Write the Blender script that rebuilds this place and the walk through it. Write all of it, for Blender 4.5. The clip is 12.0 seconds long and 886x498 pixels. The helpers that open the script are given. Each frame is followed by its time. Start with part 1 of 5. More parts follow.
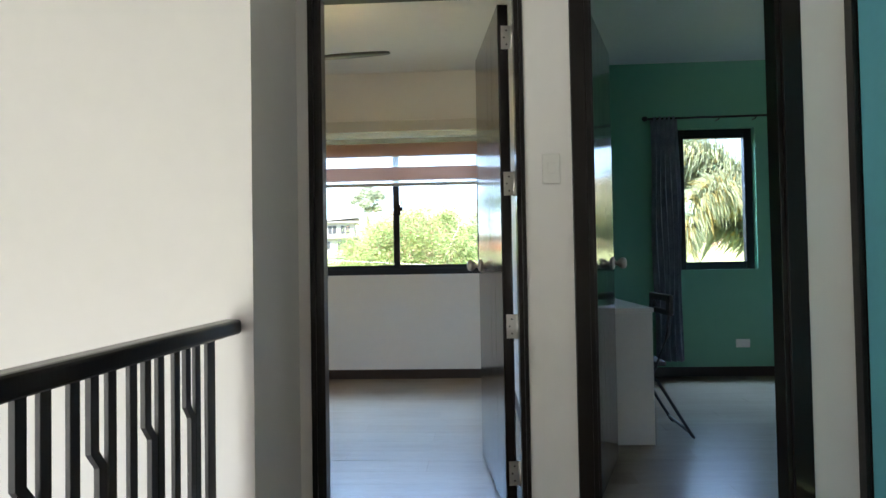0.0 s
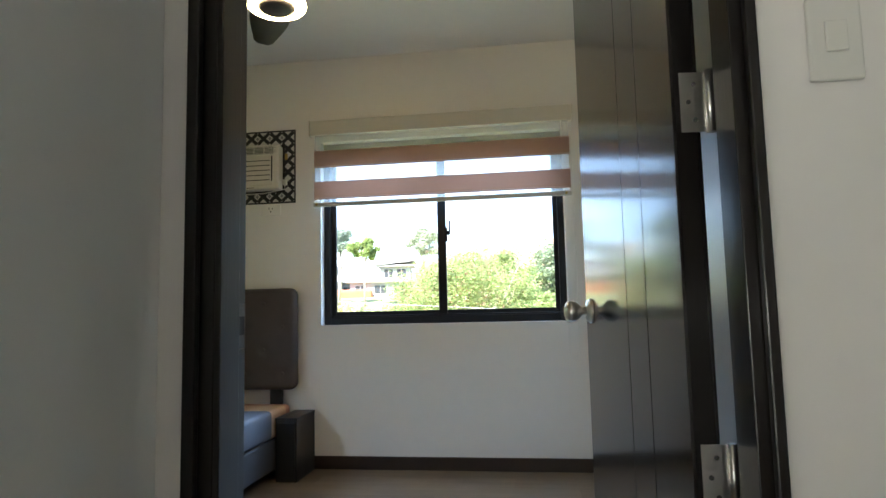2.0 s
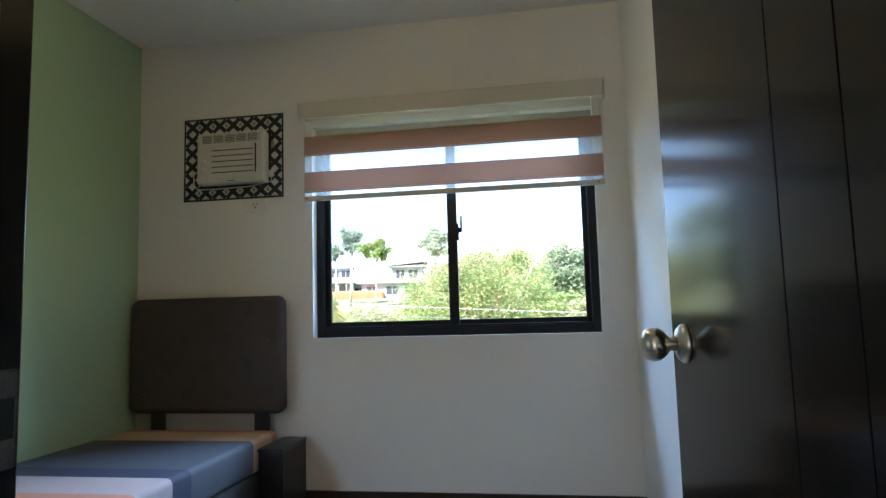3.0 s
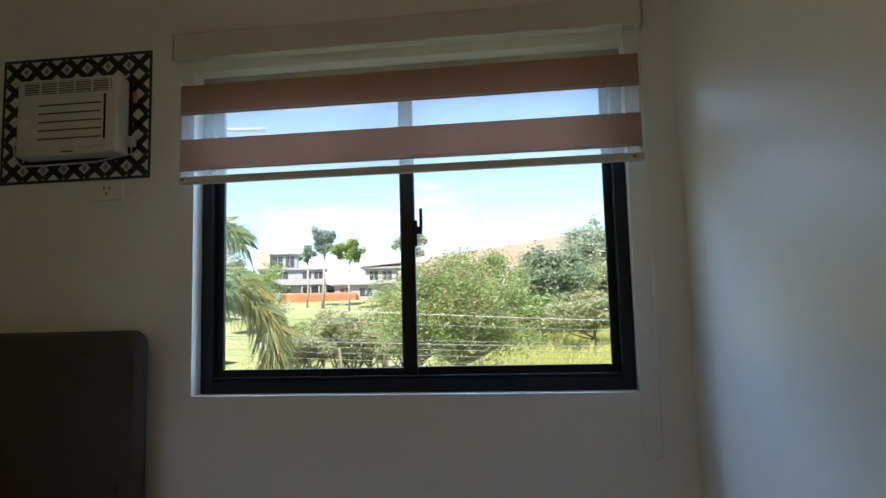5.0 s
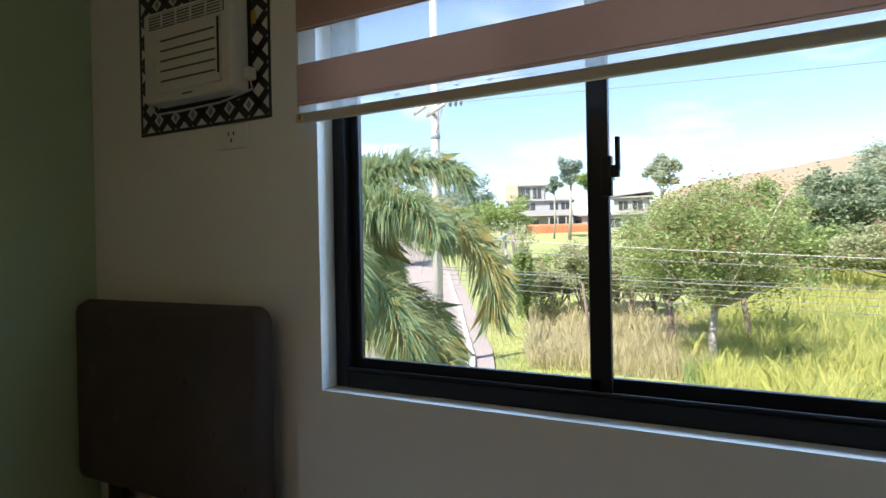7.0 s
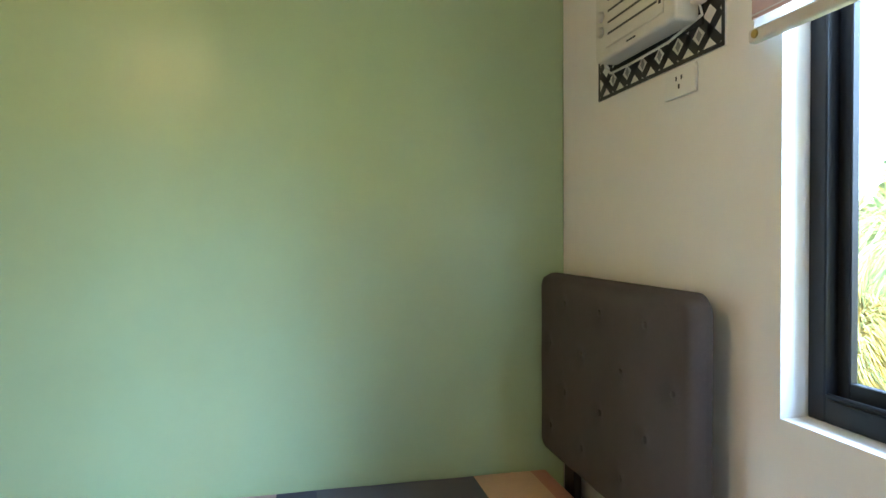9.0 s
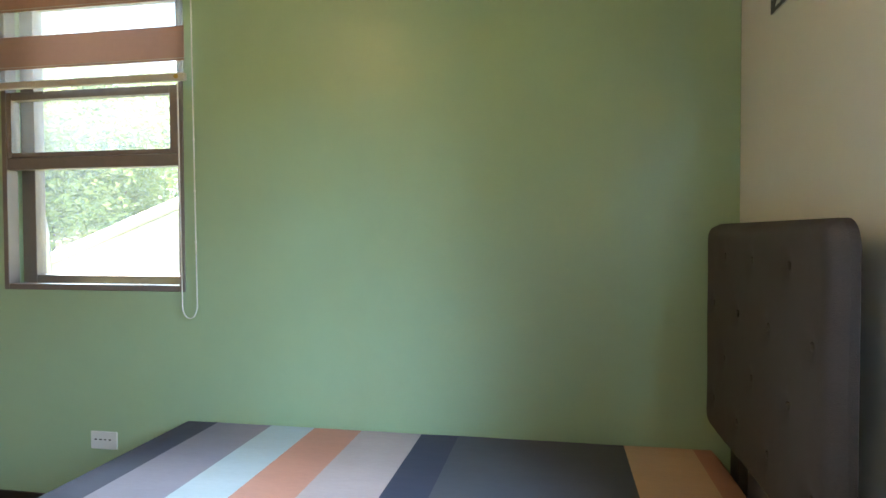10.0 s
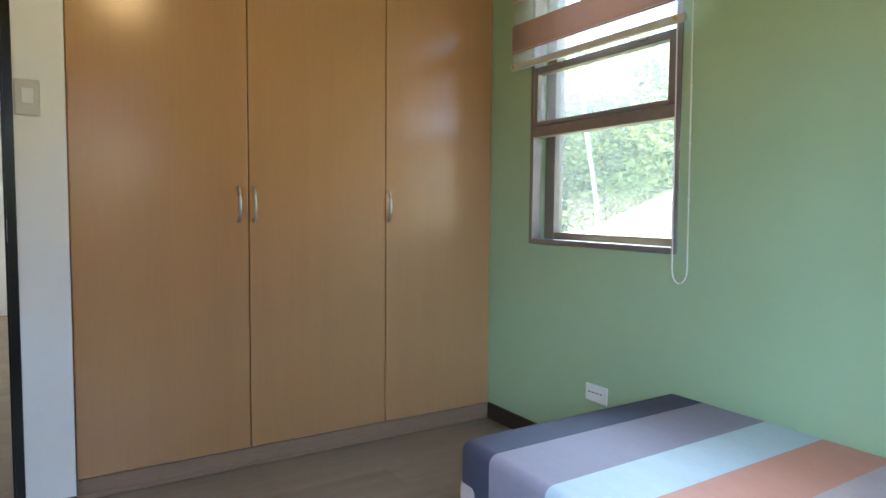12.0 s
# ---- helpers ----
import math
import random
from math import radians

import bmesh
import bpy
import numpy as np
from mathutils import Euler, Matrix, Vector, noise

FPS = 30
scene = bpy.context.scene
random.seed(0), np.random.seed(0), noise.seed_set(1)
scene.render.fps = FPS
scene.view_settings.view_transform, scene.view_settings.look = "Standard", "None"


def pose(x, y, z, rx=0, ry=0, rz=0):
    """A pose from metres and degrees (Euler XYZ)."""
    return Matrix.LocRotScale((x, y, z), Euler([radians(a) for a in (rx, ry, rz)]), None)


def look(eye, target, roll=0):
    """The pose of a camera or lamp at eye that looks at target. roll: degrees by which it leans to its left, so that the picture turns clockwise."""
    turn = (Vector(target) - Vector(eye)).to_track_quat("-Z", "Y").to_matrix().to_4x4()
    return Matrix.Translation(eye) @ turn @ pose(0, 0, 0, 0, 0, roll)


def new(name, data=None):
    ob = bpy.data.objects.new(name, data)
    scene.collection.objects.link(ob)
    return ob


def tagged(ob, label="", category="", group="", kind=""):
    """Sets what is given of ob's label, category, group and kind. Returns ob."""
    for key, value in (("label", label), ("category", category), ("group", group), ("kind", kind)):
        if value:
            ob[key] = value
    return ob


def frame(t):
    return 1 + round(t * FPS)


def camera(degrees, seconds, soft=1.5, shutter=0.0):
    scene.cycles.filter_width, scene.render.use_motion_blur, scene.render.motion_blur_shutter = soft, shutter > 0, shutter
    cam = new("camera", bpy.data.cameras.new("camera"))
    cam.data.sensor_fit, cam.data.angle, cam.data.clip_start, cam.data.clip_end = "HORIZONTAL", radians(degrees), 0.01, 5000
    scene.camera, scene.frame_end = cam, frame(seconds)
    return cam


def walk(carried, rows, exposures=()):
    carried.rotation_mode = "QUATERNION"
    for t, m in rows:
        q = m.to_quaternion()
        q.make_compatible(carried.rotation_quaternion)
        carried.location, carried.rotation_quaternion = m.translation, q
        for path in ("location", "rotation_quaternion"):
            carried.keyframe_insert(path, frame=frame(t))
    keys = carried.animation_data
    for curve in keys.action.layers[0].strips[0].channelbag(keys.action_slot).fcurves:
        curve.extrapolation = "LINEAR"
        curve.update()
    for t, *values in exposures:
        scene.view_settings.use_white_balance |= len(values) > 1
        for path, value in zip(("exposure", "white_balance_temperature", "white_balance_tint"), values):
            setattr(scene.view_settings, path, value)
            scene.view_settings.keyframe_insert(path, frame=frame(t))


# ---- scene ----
cam = camera(70.9, 12.0, 1.5)
PATH = [
    (0, (0.157, 0.314, 1.041), (0.054, 2.311, 1.089), -1.0),
    (0.5, (0.146, 0.717, 1.078), (-0.013, 2.71, 1.13), -1.1),
    (1, (0.107, 1.142, 1.098), (-0.099, 3.129, 1.19), -1.2),
    (1.5, (0.085, 1.555, 1.073), (-0.162, 3.536, 1.198), -1.2),
    (2, (0.031, 1.89, 1.046), (-0.249, 3.861, 1.236), -1.3),
    (2.5, (0.011, 2.198, 1.054), (-0.293, 4.165, 1.256), -1.4),
    (3, (-0.047, 2.477, 1.1), (-0.364, 4.441, 1.292), -1.6),
    (3.2, (-0.065, 2.608, 1.112), (-0.372, 4.573, 1.308), -1.4),
    (4.8, (-0.156, 3.616, 1.243), (-0.4, 5.593, 1.414), -1.5),
    (5, (-0.15, 3.728, 1.253), (-0.388, 5.704, 1.447), -1.5),
    (5.5, (-0.16, 3.963, 1.348), (-0.504, 5.923, 1.547), -1.4),
    (6, (-0.142, 4.188, 1.372), (-0.651, 6.122, 1.379), -1.3),
    (6.5, (-0.151, 4.368, 1.392), (-0.849, 6.242, 1.385), -1.1),
    (6.7, (-0.13, 4.439, 1.385), (-0.936, 6.269, 1.376), -1.1),
    (8.3, (-0.214, 4.864, 1.394), (-1.948, 5.86, 1.353), -0.7),
    (8.5, (-0.201, 4.913, 1.408), (-2.014, 5.756, 1.356), -0.7),
    (9, (-0.258, 5.0, 1.347), (-2.21, 5.436, 1.305), -0.3),
    (9.5, (-0.31, 5.203, 1.311), (-2.309, 5.188, 1.272), -0.4),
    (10, (-0.287, 5.39, 1.179), (-2.253, 5.028, 1.128), -0.2),
    (10.5, (-0.327, 5.487, 1.132), (-2.194, 4.77, 1.095), 0.1),
    (11, (-0.381, 5.447, 1.139), (-2.118, 4.458, 1.069), 0.2),
    (11.5, (-0.534, 5.445, 1.136), (-2.029, 4.122, 1.014), 0.2),
    (12, (-0.605, 5.414, 1.103), (-1.66, 3.719, 0.979), 0.5),
]

EXPOSURE = ((0, 2.7, 6100, 13), (0.5, 2.5, 6150, 13), (1.5, 2.6, 6100, 13), (2.0, 2.75, 6150, 13), (2.5, 2.6, 5950, 13), (3.0, 2.4, 5850, 14), (4.8, 1.4, 6200, 14), (6.5, 1.3, 6350, 14), (8.3, 2.55, 6400, 13),
            (9.0, 3.6, 6350, 13), (9.5, 3.48, 6600, 12), (10.0, 3.15, 6650, 12), (10.5, 3.08, 6700, 12), (11, 2.92, 6700, 13), (12, 3.15, 6100, 13))
walk(cam, [(t, look(eye, to, roll)) for t, eye, to, roll in PATH], EXPOSURE)

# ---- world, sun, added sky fill lamps and a lamp at an assumed, unseen stair window ----
SUN_ELEVATION, SUN_AZIMUTH = radians(52), radians(202)      # azimuth clockwise from +y
world = bpy.data.worlds.new("sky")
scene.world = world
world.use_nodes = True
wt = world.node_tree
sky = wt.nodes.new("ShaderNodeTexSky")
sky.sky_type = "NISHITA"
sky.sun_disc = False
sky.sun_elevation = SUN_ELEVATION
sky.sun_rotation = SUN_AZIMUTH
sky.dust_density = 0.1
sky.ozone_density = 3.0
wco = wt.nodes.new("ShaderNodeTexCoord")
wmap = wt.nodes.new("ShaderNodeMapping")
wmap.inputs["Scale"].default_value = (1.6, 1.6, 7.0)
wnoise = wt.nodes.new("ShaderNodeTexNoise")
wnoise.inputs["Scale"].default_value = 2.2
wnoise.inputs["Detail"].default_value = 6
wramp = wt.nodes.new("ShaderNodeValToRGB")
wramp.color_ramp.elements[0].position = 0.55
wramp.color_ramp.elements[1].position = 0.80
wmix = wt.nodes.new("ShaderNodeMix")
wmix.data_type = "RGBA"
wmix.inputs[7].default_value = (5.6, 5.8, 6.0, 1)
wt.links.new(wco.outputs["Generated"], wmap.inputs["Vector"])
wt.links.new(wmap.outputs["Vector"], wnoise.inputs["Vector"])
wt.links.new(wnoise.outputs["Fac"], wramp.inputs["Fac"])
wt.links.new(wramp.outputs["Color"], wmix.inputs[0])
wt.links.new(sky.outputs["Color"], wmix.inputs[6])
wt.links.new(wmix.outputs[2], wt.nodes["Background"].inputs["Color"])
wt.nodes["Background"].inputs["Strength"].default_value = 0.115

sun = new("sun", bpy.data.lights.new("sun", "SUN"))
sun.data.energy, sun.data.angle, sun.data.color = 5.0, radians(0.5), (1.0, 0.94, 0.85)
sd = Vector((math.sin(SUN_AZIMUTH) * math.cos(SUN_ELEVATION), math.cos(SUN_AZIMUTH) * math.cos(SUN_ELEVATION), math.sin(SUN_ELEVATION)))
sun.matrix_world = look(sd * 60, (0, 0, 0))

# added lamp that brightens hall and stairwell; its window is assumed
stair = new("stair_fill_light", bpy.data.lights.new("stair_fill_light", "AREA"))
stair.data.shape, stair.data.size, stair.data.size_y, stair.data.energy, stair.data.color = "RECTANGLE", 1.7, 1.6, 11.5, (1.0, 0.96, 0.90)
stair.matrix_world = look((-1.75, -2.19, 0.30), (-1.6, 5, 0.0))

# added blue lamp above the bedroom window, strengthening the sky's light indoors
north_light = new("north_sky_fill", bpy.data.lights.new("north_sky_fill", "AREA"))
north_light.data.shape, north_light.data.size, north_light.data.size_y, north_light.data.energy, north_light.data.color = "RECTANGLE", 4.8, 1.2, 165, (0.42, 0.68, 1.0)
north_light.matrix_world = look((-0.2, 8.6, 3.75), (-0.6, 5.6, 1.2))
# second added lamp, lower and to the east, to reach the wardrobe
low_light = new("low_sky_fill", bpy.data.lights.new("low_sky_fill", "AREA"))
low_light.data.shape, low_light.data.size, low_light.data.size_y, low_light.data.energy, low_light.data.color = "RECTANGLE", 1.6, 2.0, 50, (0.42, 0.68, 1.0)
low_light.matrix_world = look((2.7, 10.2, 2.7), (-1.2, 5.6, 1.3))
# added lamp that brightens the second room through its window
small_light = new("small_window_sky_fill", bpy.data.lights.new("small_window_sky_fill", "AREA"))
small_light.data.shape, small_light.data.size, small_light.data.size_y, small_light.data.energy, small_light.data.color = "RECTANGLE", 0.6, 0.35, 22, (0.42, 0.68, 1.0)
small_light.matrix_world = look((2.45, 6.50, 2.55), (2.75, 5.0, 0.5))
# added lamp outside the side window, towards bed and north wall
west_light = new("west_window_sky_fill", bpy.data.lights.new("west_window_sky_fill", "AREA"))
west_light.data.shape, west_light.data.size, west_light.data.size_y, west_light.data.energy, west_light.data.color = "RECTANGLE", 1.7, 0.8, 42, (0.62, 0.82, 1.0)
west_light.matrix_world = look((-4.15, 1.55, 2.80), (-2.3, 3.95, 1.4))

LAMP = 1.55          # glow of the ring lamp under the ceiling fan


# ---- materials ----
def mat(name, color, rough=0.5, metal=0.0, vary=0.06, vscale=4.0, bump=0.0, bscale=60.0, stretch=(1, 1, 1), spec=0.5, coat=0.0, random_=0.0, island=0.0, second=None, placed=False):
    """A principled surface with stains at a large scale, grain at a small one and fine relief."""
    m = bpy.data.materials.new(name)
    m.use_nodes = True
    nt = m.node_tree
    b = nt.nodes["Principled BSDF"]
    b.inputs["Roughness"].default_value = rough
    b.inputs["Metallic"].default_value = metal
    b.inputs["Specular IOR Level"].default_value = spec
    b.inputs["Coat Weight"].default_value = coat
    b.inputs["Coat Roughness"].default_value = 0.12
    co = nt.nodes.new("ShaderNodeTexCoord")
    mp = nt.nodes.new("ShaderNodeMapping")
    mp.inputs["Scale"].default_value = stretch
    if placed:
        nt.links.new(nt.nodes.new("ShaderNodeNewGeometry").outputs["Position"], mp.inputs["Vector"])
    else:
        nt.links.new(co.outputs["Object"], mp.inputs["Vector"])
    n1 = nt.nodes.new("ShaderNodeTexNoise")
    n1.inputs["Scale"].default_value = vscale
    n1.inputs["Detail"].default_value = 5
    n2 = nt.nodes.new("ShaderNodeTexNoise")
    n2.inputs["Scale"].default_value = vscale * 9
    n2.inputs["Detail"].default_value = 3
    for n in (n1, n2):
        nt.links.new(mp.outputs["Vector"], n.inputs["Vector"])
    add = nt.nodes.new("ShaderNodeMath")
    add.operation = "ADD"
    nt.links.new(n1.outputs["Fac"], add.inputs[0])
    nt.links.new(n2.outputs["Fac"], add.inputs[1])
    last = add.outputs[0]
    for amount, node, out in ((random_, "ShaderNodeObjectInfo", "Random"), (island, "ShaderNodeNewGeometry", "Random Per Island")):
        if amount:
            info = nt.nodes.new(node)
            mul = nt.nodes.new("ShaderNodeMath")
            mul.operation = "MULTIPLY_ADD"
            nt.links.new(info.outputs[out], mul.inputs[0])
            mul.inputs[1].default_value = amount
            nt.links.new(last, mul.inputs[2])
            last = mul.outputs[0]
    ramp = nt.nodes.new("ShaderNodeValToRGB")
    spread = 1.0 + random_ + island
    div = nt.nodes.new("ShaderNodeMath")
    div.operation = "DIVIDE"
    nt.links.new(last, div.inputs[0])
    div.inputs[1].default_value = 2.0 * (0.5 + 0.5 * spread)
    nt.links.new(div.outputs[0], ramp.inputs["Fac"])
    e = ramp.color_ramp.elements
    e[0].position, e[1].position = 0.3, 0.7
    other = second or [min(1, c * (1 + vary)) for c in color]
    first = color if second else [c * (1 - vary) for c in color]
    e[0].color, e[1].color = (*first, 1), (*other, 1)
    nt.links.new(ramp.outputs["Color"], b.inputs["Base Color"])
    if bump:
        n3 = nt.nodes.new("ShaderNodeTexNoise")
        n3.inputs["Scale"].default_value = bscale
        n3.inputs["Detail"].default_value = 3
        nt.links.new(mp.outputs["Vector"], n3.inputs["Vector"])
        bp = nt.nodes.new("ShaderNodeBump")
        bp.inputs["Strength"].default_value = bump
        bp.inputs["Distance"].default_value = 0.004
        nt.links.new(n3.outputs["Fac"], bp.inputs["Height"])
        nt.links.new(bp.outputs["Normal"], b.inputs["Normal"])
    return m


def glow(name, color, strength):
    m = bpy.data.materials.new(name)
    m.use_nodes = True
    b = m.node_tree.nodes["Principled BSDF"]
    b.inputs["Base Color"].default_value = (0.9, 0.88, 0.8, 1)
    b.inputs["Emission Color"].default_value = (*color, 1)
    b.inputs["Emission Strength"].default_value = strength
    return m


def see_through(name, color, clear, rough=0.9):
    """Thin woven cloth: part of the light goes straight through the weave, part is scattered."""
    m = bpy.data.materials.new(name)
    m.use_nodes = True
    nt = m.node_tree
    out = nt.nodes["Material Output"]
    b = nt.nodes["Principled BSDF"]
    b.inputs["Roughness"].default_value = rough
    co = nt.nodes.new("ShaderNodeTexCoord")
    nz = nt.nodes.new("ShaderNodeTexNoise")
    nz.inputs["Scale"].default_value = 40
    nt.links.new(co.outputs["Object"], nz.inputs["Vector"])
    rp = nt.nodes.new("ShaderNodeValToRGB")
    rp.color_ramp.elements[0].color = (*[c * 0.92 for c in color], 1)
    rp.color_ramp.elements[1].color = (*color, 1)
    nt.links.new(nz.outputs["Fac"], rp.inputs["Fac"])
    nt.links.new(rp.outputs["Color"], b.inputs["Base Color"])
    tl = nt.nodes.new("ShaderNodeBsdfTranslucent")
    nt.links.new(rp.outputs["Color"], tl.inputs["Color"])
    mx = nt.nodes.new("ShaderNodeMixShader")
    mx.inputs[0].default_value = 0.45
    nt.links.new(b.outputs[0], mx.inputs[1])
    nt.links.new(tl.outputs[0], mx.inputs[2])
    tr = nt.nodes.new("ShaderNodeBsdfTransparent")
    m2 = nt.nodes.new("ShaderNodeMixShader")
    m2.inputs[0].default_value = clear
    nt.links.new(mx.outputs[0], m2.inputs[1])
    nt.links.new(tr.outputs[0], m2.inputs[2])
    nt.links.new(m2.outputs[0], out.inputs["Surface"])
    return m


def pane_glass(name, dirt=0.0):
    m = bpy.data.materials.new(name)
    m.use_nodes = True
    nt = m.node_tree
    out = nt.nodes["Material Output"]
    gl = nt.nodes.new("ShaderNodeBsdfGlossy")
    gl.inputs["Roughness"].default_value = 0.02
    tr = nt.nodes.new("ShaderNodeBsdfTransparent")
    lw = nt.nodes.new("ShaderNodeLayerWeight")
    pw = nt.nodes.new("ShaderNodeMath")
    pw.operation = "POWER"
    nt.links.new(lw.outputs["Facing"], pw.inputs[0])
    pw.inputs[1].default_value = 5.0
    fr = nt.nodes.new("ShaderNodeMath")
    fr.operation = "MULTIPLY_ADD"
    nt.links.new(pw.outputs[0], fr.inputs[0])
    fr.inputs[1].default_value = 0.6
    fr.inputs[2].default_value = 0.025
    mx = nt.nodes.new("ShaderNodeMixShader")
    nt.links.new(fr.outputs[0], mx.inputs[0])
    nt.links.new(tr.outputs[0], mx.inputs[1])
    nt.links.new(gl.outputs[0], mx.inputs[2])
    last = mx
    if dirt:
        co = nt.nodes.new("ShaderNodeTexCoord")
        n1 = nt.nodes.new("ShaderNodeTexNoise")
        n1.inputs["Scale"].default_value = 70
        n1.inputs["Detail"].default_value = 4
        rp = nt.nodes.new("ShaderNodeValToRGB")
        rp.color_ramp.elements[0].position, rp.color_ramp.elements[1].position = 0.48, 0.72
        rp.color_ramp.elements[0].color = (dirt * 0.75, dirt * 0.75, dirt * 0.75, 1)
        rp.color_ramp.elements[1].color = (min(1, dirt * 1.7),) * 3 + (1,)
        nt.links.new(co.outputs["Object"], n1.inputs["Vector"])
        nt.links.new(n1.outputs["Fac"], rp.inputs["Fac"])
        tl = nt.nodes.new("ShaderNodeBsdfTranslucent")
        tl.inputs["Color"].default_value = (0.9, 0.9, 0.88, 1)
        m3 = nt.nodes.new("ShaderNodeMixShader")
        nt.links.new(rp.outputs["Color"], m3.inputs[0])
        nt.links.new(mx.outputs[0], m3.inputs[1])
        nt.links.new(tl.outputs[0], m3.inputs[2])
        last = m3
    nt.links.new(last.outputs[0], out.inputs["Surface"])
    return m


M_WALL = mat("warm_white_paint", (0.76, 0.74, 0.70), 0.34, vary=0.02, vscale=1.5, bump=0.06, bscale=45)
M_HALL = mat("white_hall_paint", (0.80, 0.78, 0.755), 0.5, vary=0.02, vscale=1.5, bump=0.05, bscale=45)
M_GREEN = mat("sage_green_paint", (0.36, 0.485, 0.288), 0.36, vary=0.03, vscale=1.2, bump=0.08, bscale=38)
M_TEAL = mat("teal_green_paint", (0.19, 0.43, 0.295), 0.45, vary=0.03, vscale=1.2, bump=0.06, bscale=40)
M_CEIL = mat("ceiling_paint", (0.78, 0.77, 0.74), 0.7, vary=0.02, vscale=1.5, bump=0.04, bscale=50)
M_BLUE = mat("sky_blue_paint", (0.16, 0.55, 0.68), 0.5, vary=0.04, vscale=3, bump=0.05)
M_OUT = mat("outside_render", (0.62, 0.60, 0.55), 0.8, vary=0.06, bump=0.2)
M_DARK = mat("dark_stained_wood", (0.010, 0.008, 0.007), 0.3, vary=0.25, vscale=9, bump=0.04, bscale=50, stretch=(3, 3, 0.25), spec=0.2, coat=0.3)
M_DOOR = mat("dark_varnished_door", (0.009, 0.007, 0.006), 0.34, vary=0.25, vscale=10, bump=0.03, bscale=25, stretch=(4, 4, 0.2), coat=1.0, spec=0.05)
M_BASE = mat("dark_brown_skirting", (0.030, 0.019, 0.014), 0.35, vary=0.25, vscale=8)
M_PLANK = mat("greige_floor_plank", (0.225, 0.174, 0.125), 0.27, vary=0.16, vscale=5, bump=0.10, bscale=30, stretch=(0.35, 4, 1), random_=0.35, placed=True)
M_JOINT = mat("floor_screed", (0.10, 0.085, 0.07), 0.8)
M_WARD = mat("tan_wood_laminate", (0.47, 0.256, 0.117), 0.22, vary=0.05, vscale=3, bump=0.035, bscale=9, stretch=(4, 4, 0.16), random_=0.1)
M_TOE = mat("worn_wood_plinth", (0.28, 0.18, 0.115), 0.45, vary=0.15, vscale=7, stretch=(0.4, 3, 3))
M_STEEL = mat("brushed_steel", (0.66, 0.64, 0.60), 0.28, metal=1.0, vary=0.05, vscale=30)
M_WORN = mat("worn_dull_steel", (0.20, 0.19, 0.18), 0.5, metal=0.8, vary=0.3, vscale=60)
M_BLACKAL = mat("black_aluminium", (0.008, 0.009, 0.012), 0.42, spec=0.3, vary=0.15, vscale=20)
M_BROWNAL = mat("bronze_aluminium", (0.20, 0.16, 0.13), 0.42, vary=0.1, vscale=20)
M_IRON = mat("black_painted_metal", (0.018, 0.017, 0.017), 0.4, vary=0.2, vscale=15, bump=0.05)
M_PLASTIC = mat("white_plastic", (0.74, 0.73, 0.69), 0.35, vary=0.02, vscale=5)
M_CREAM = mat("cream_plastic", (0.62, 0.60, 0.53), 0.42, vary=0.04, vscale=5)
M_GREYP = mat("grey_slot", (0.07, 0.07, 0.065), 0.6)
M_SLOT = mat("black_slot", (0.012, 0.012, 0.012), 0.6)
M_BAND = see_through("pinkish_tan_blind_cloth", (0.50, 0.335, 0.265), 0.03)
M_SHEER = see_through("sheer_blind_mesh", (0.85, 0.84, 0.82), 0.74)
M_RAIL = mat("blind_rail_plastic", (0.56, 0.53, 0.47), 0.45, vary=0.03)
M_BOX = mat("cream_cassette", (0.60, 0.57, 0.50), 0.5, vary=0.03)
M_GLASS = pane_glass("clear_pane")
M_GLASSW = pane_glass("rain_spotted_pane", 0.055)
M_HEAD = mat("dark_taupe_upholstery", (0.062, 0.048, 0.042), 0.75, vary=0.12, vscale=14, bump=0.25, bscale=350)
M_BEDB = mat("charcoal_bed_cloth", (0.050, 0.050, 0.054), 0.9, vary=0.12, vscale=14, bump=0.25, bscale=350)
M_BLACKW = mat("black_ash_veneer", (0.014, 0.014, 0.015), 0.42, vary=0.3, vscale=10, stretch=(3, 3, 0.3))
CLOTH = {"navy": (0.042, 0.044, 0.075), "mauve": (0.24, 0.21, 0.255), "ice": (0.42, 0.49, 0.52), "rust": (0.50, 0.225, 0.155),
         "blush": (0.43, 0.34, 0.33), "slate": (0.085, 0.086, 0.102), "peach": (0.60, 0.38, 0.235)}
M_CLOTH = {k: mat(k + "_cotton", v, 0.75, vary=0.06, vscale=9, bump=0.35, bscale=11, stretch=(1.6, 0.45, 1)) for k, v in CLOTH.items()}
M_COVER = mat("grey_floral_bedcover", (0.30, 0.27, 0.28), 0.9, second=(0.46, 0.44, 0.46), vscale=14, bump=0.3, bscale=30)
M_PILLOW = mat("faded_patterned_pillow", (0.16, 0.14, 0.20), 0.9, second=(0.42, 0.34, 0.30), vscale=16, bump=0.25, bscale=30)
M_CURT = mat("blue_grey_patterned_curtain", (0.16, 0.18, 0.24), 0.85, second=(0.34, 0.37, 0.44), vscale=9, bump=0.2, bscale=200)
M_DESK = mat("white_desk_laminate", (0.62, 0.61, 0.57), 0.4, vary=0.03)
M_CHAIR = mat("black_chair_plastic", (0.02, 0.02, 0.022), 0.4, vary=0.1)
M_LAMP = glow("warm_ring_lamp", (1.0, 0.70, 0.31), LAMP * 8)
M_TILEW = mat("panel_white_print", (0.66, 0.65, 0.61), 0.4, vary=0.04)
M_TILEB = mat("panel_black_print", (0.022, 0.022, 0.026), 0.4, vary=0.1)
M_TILEG = mat("panel_grey_print", (0.25, 0.25, 0.25), 0.4, vary=0.05)
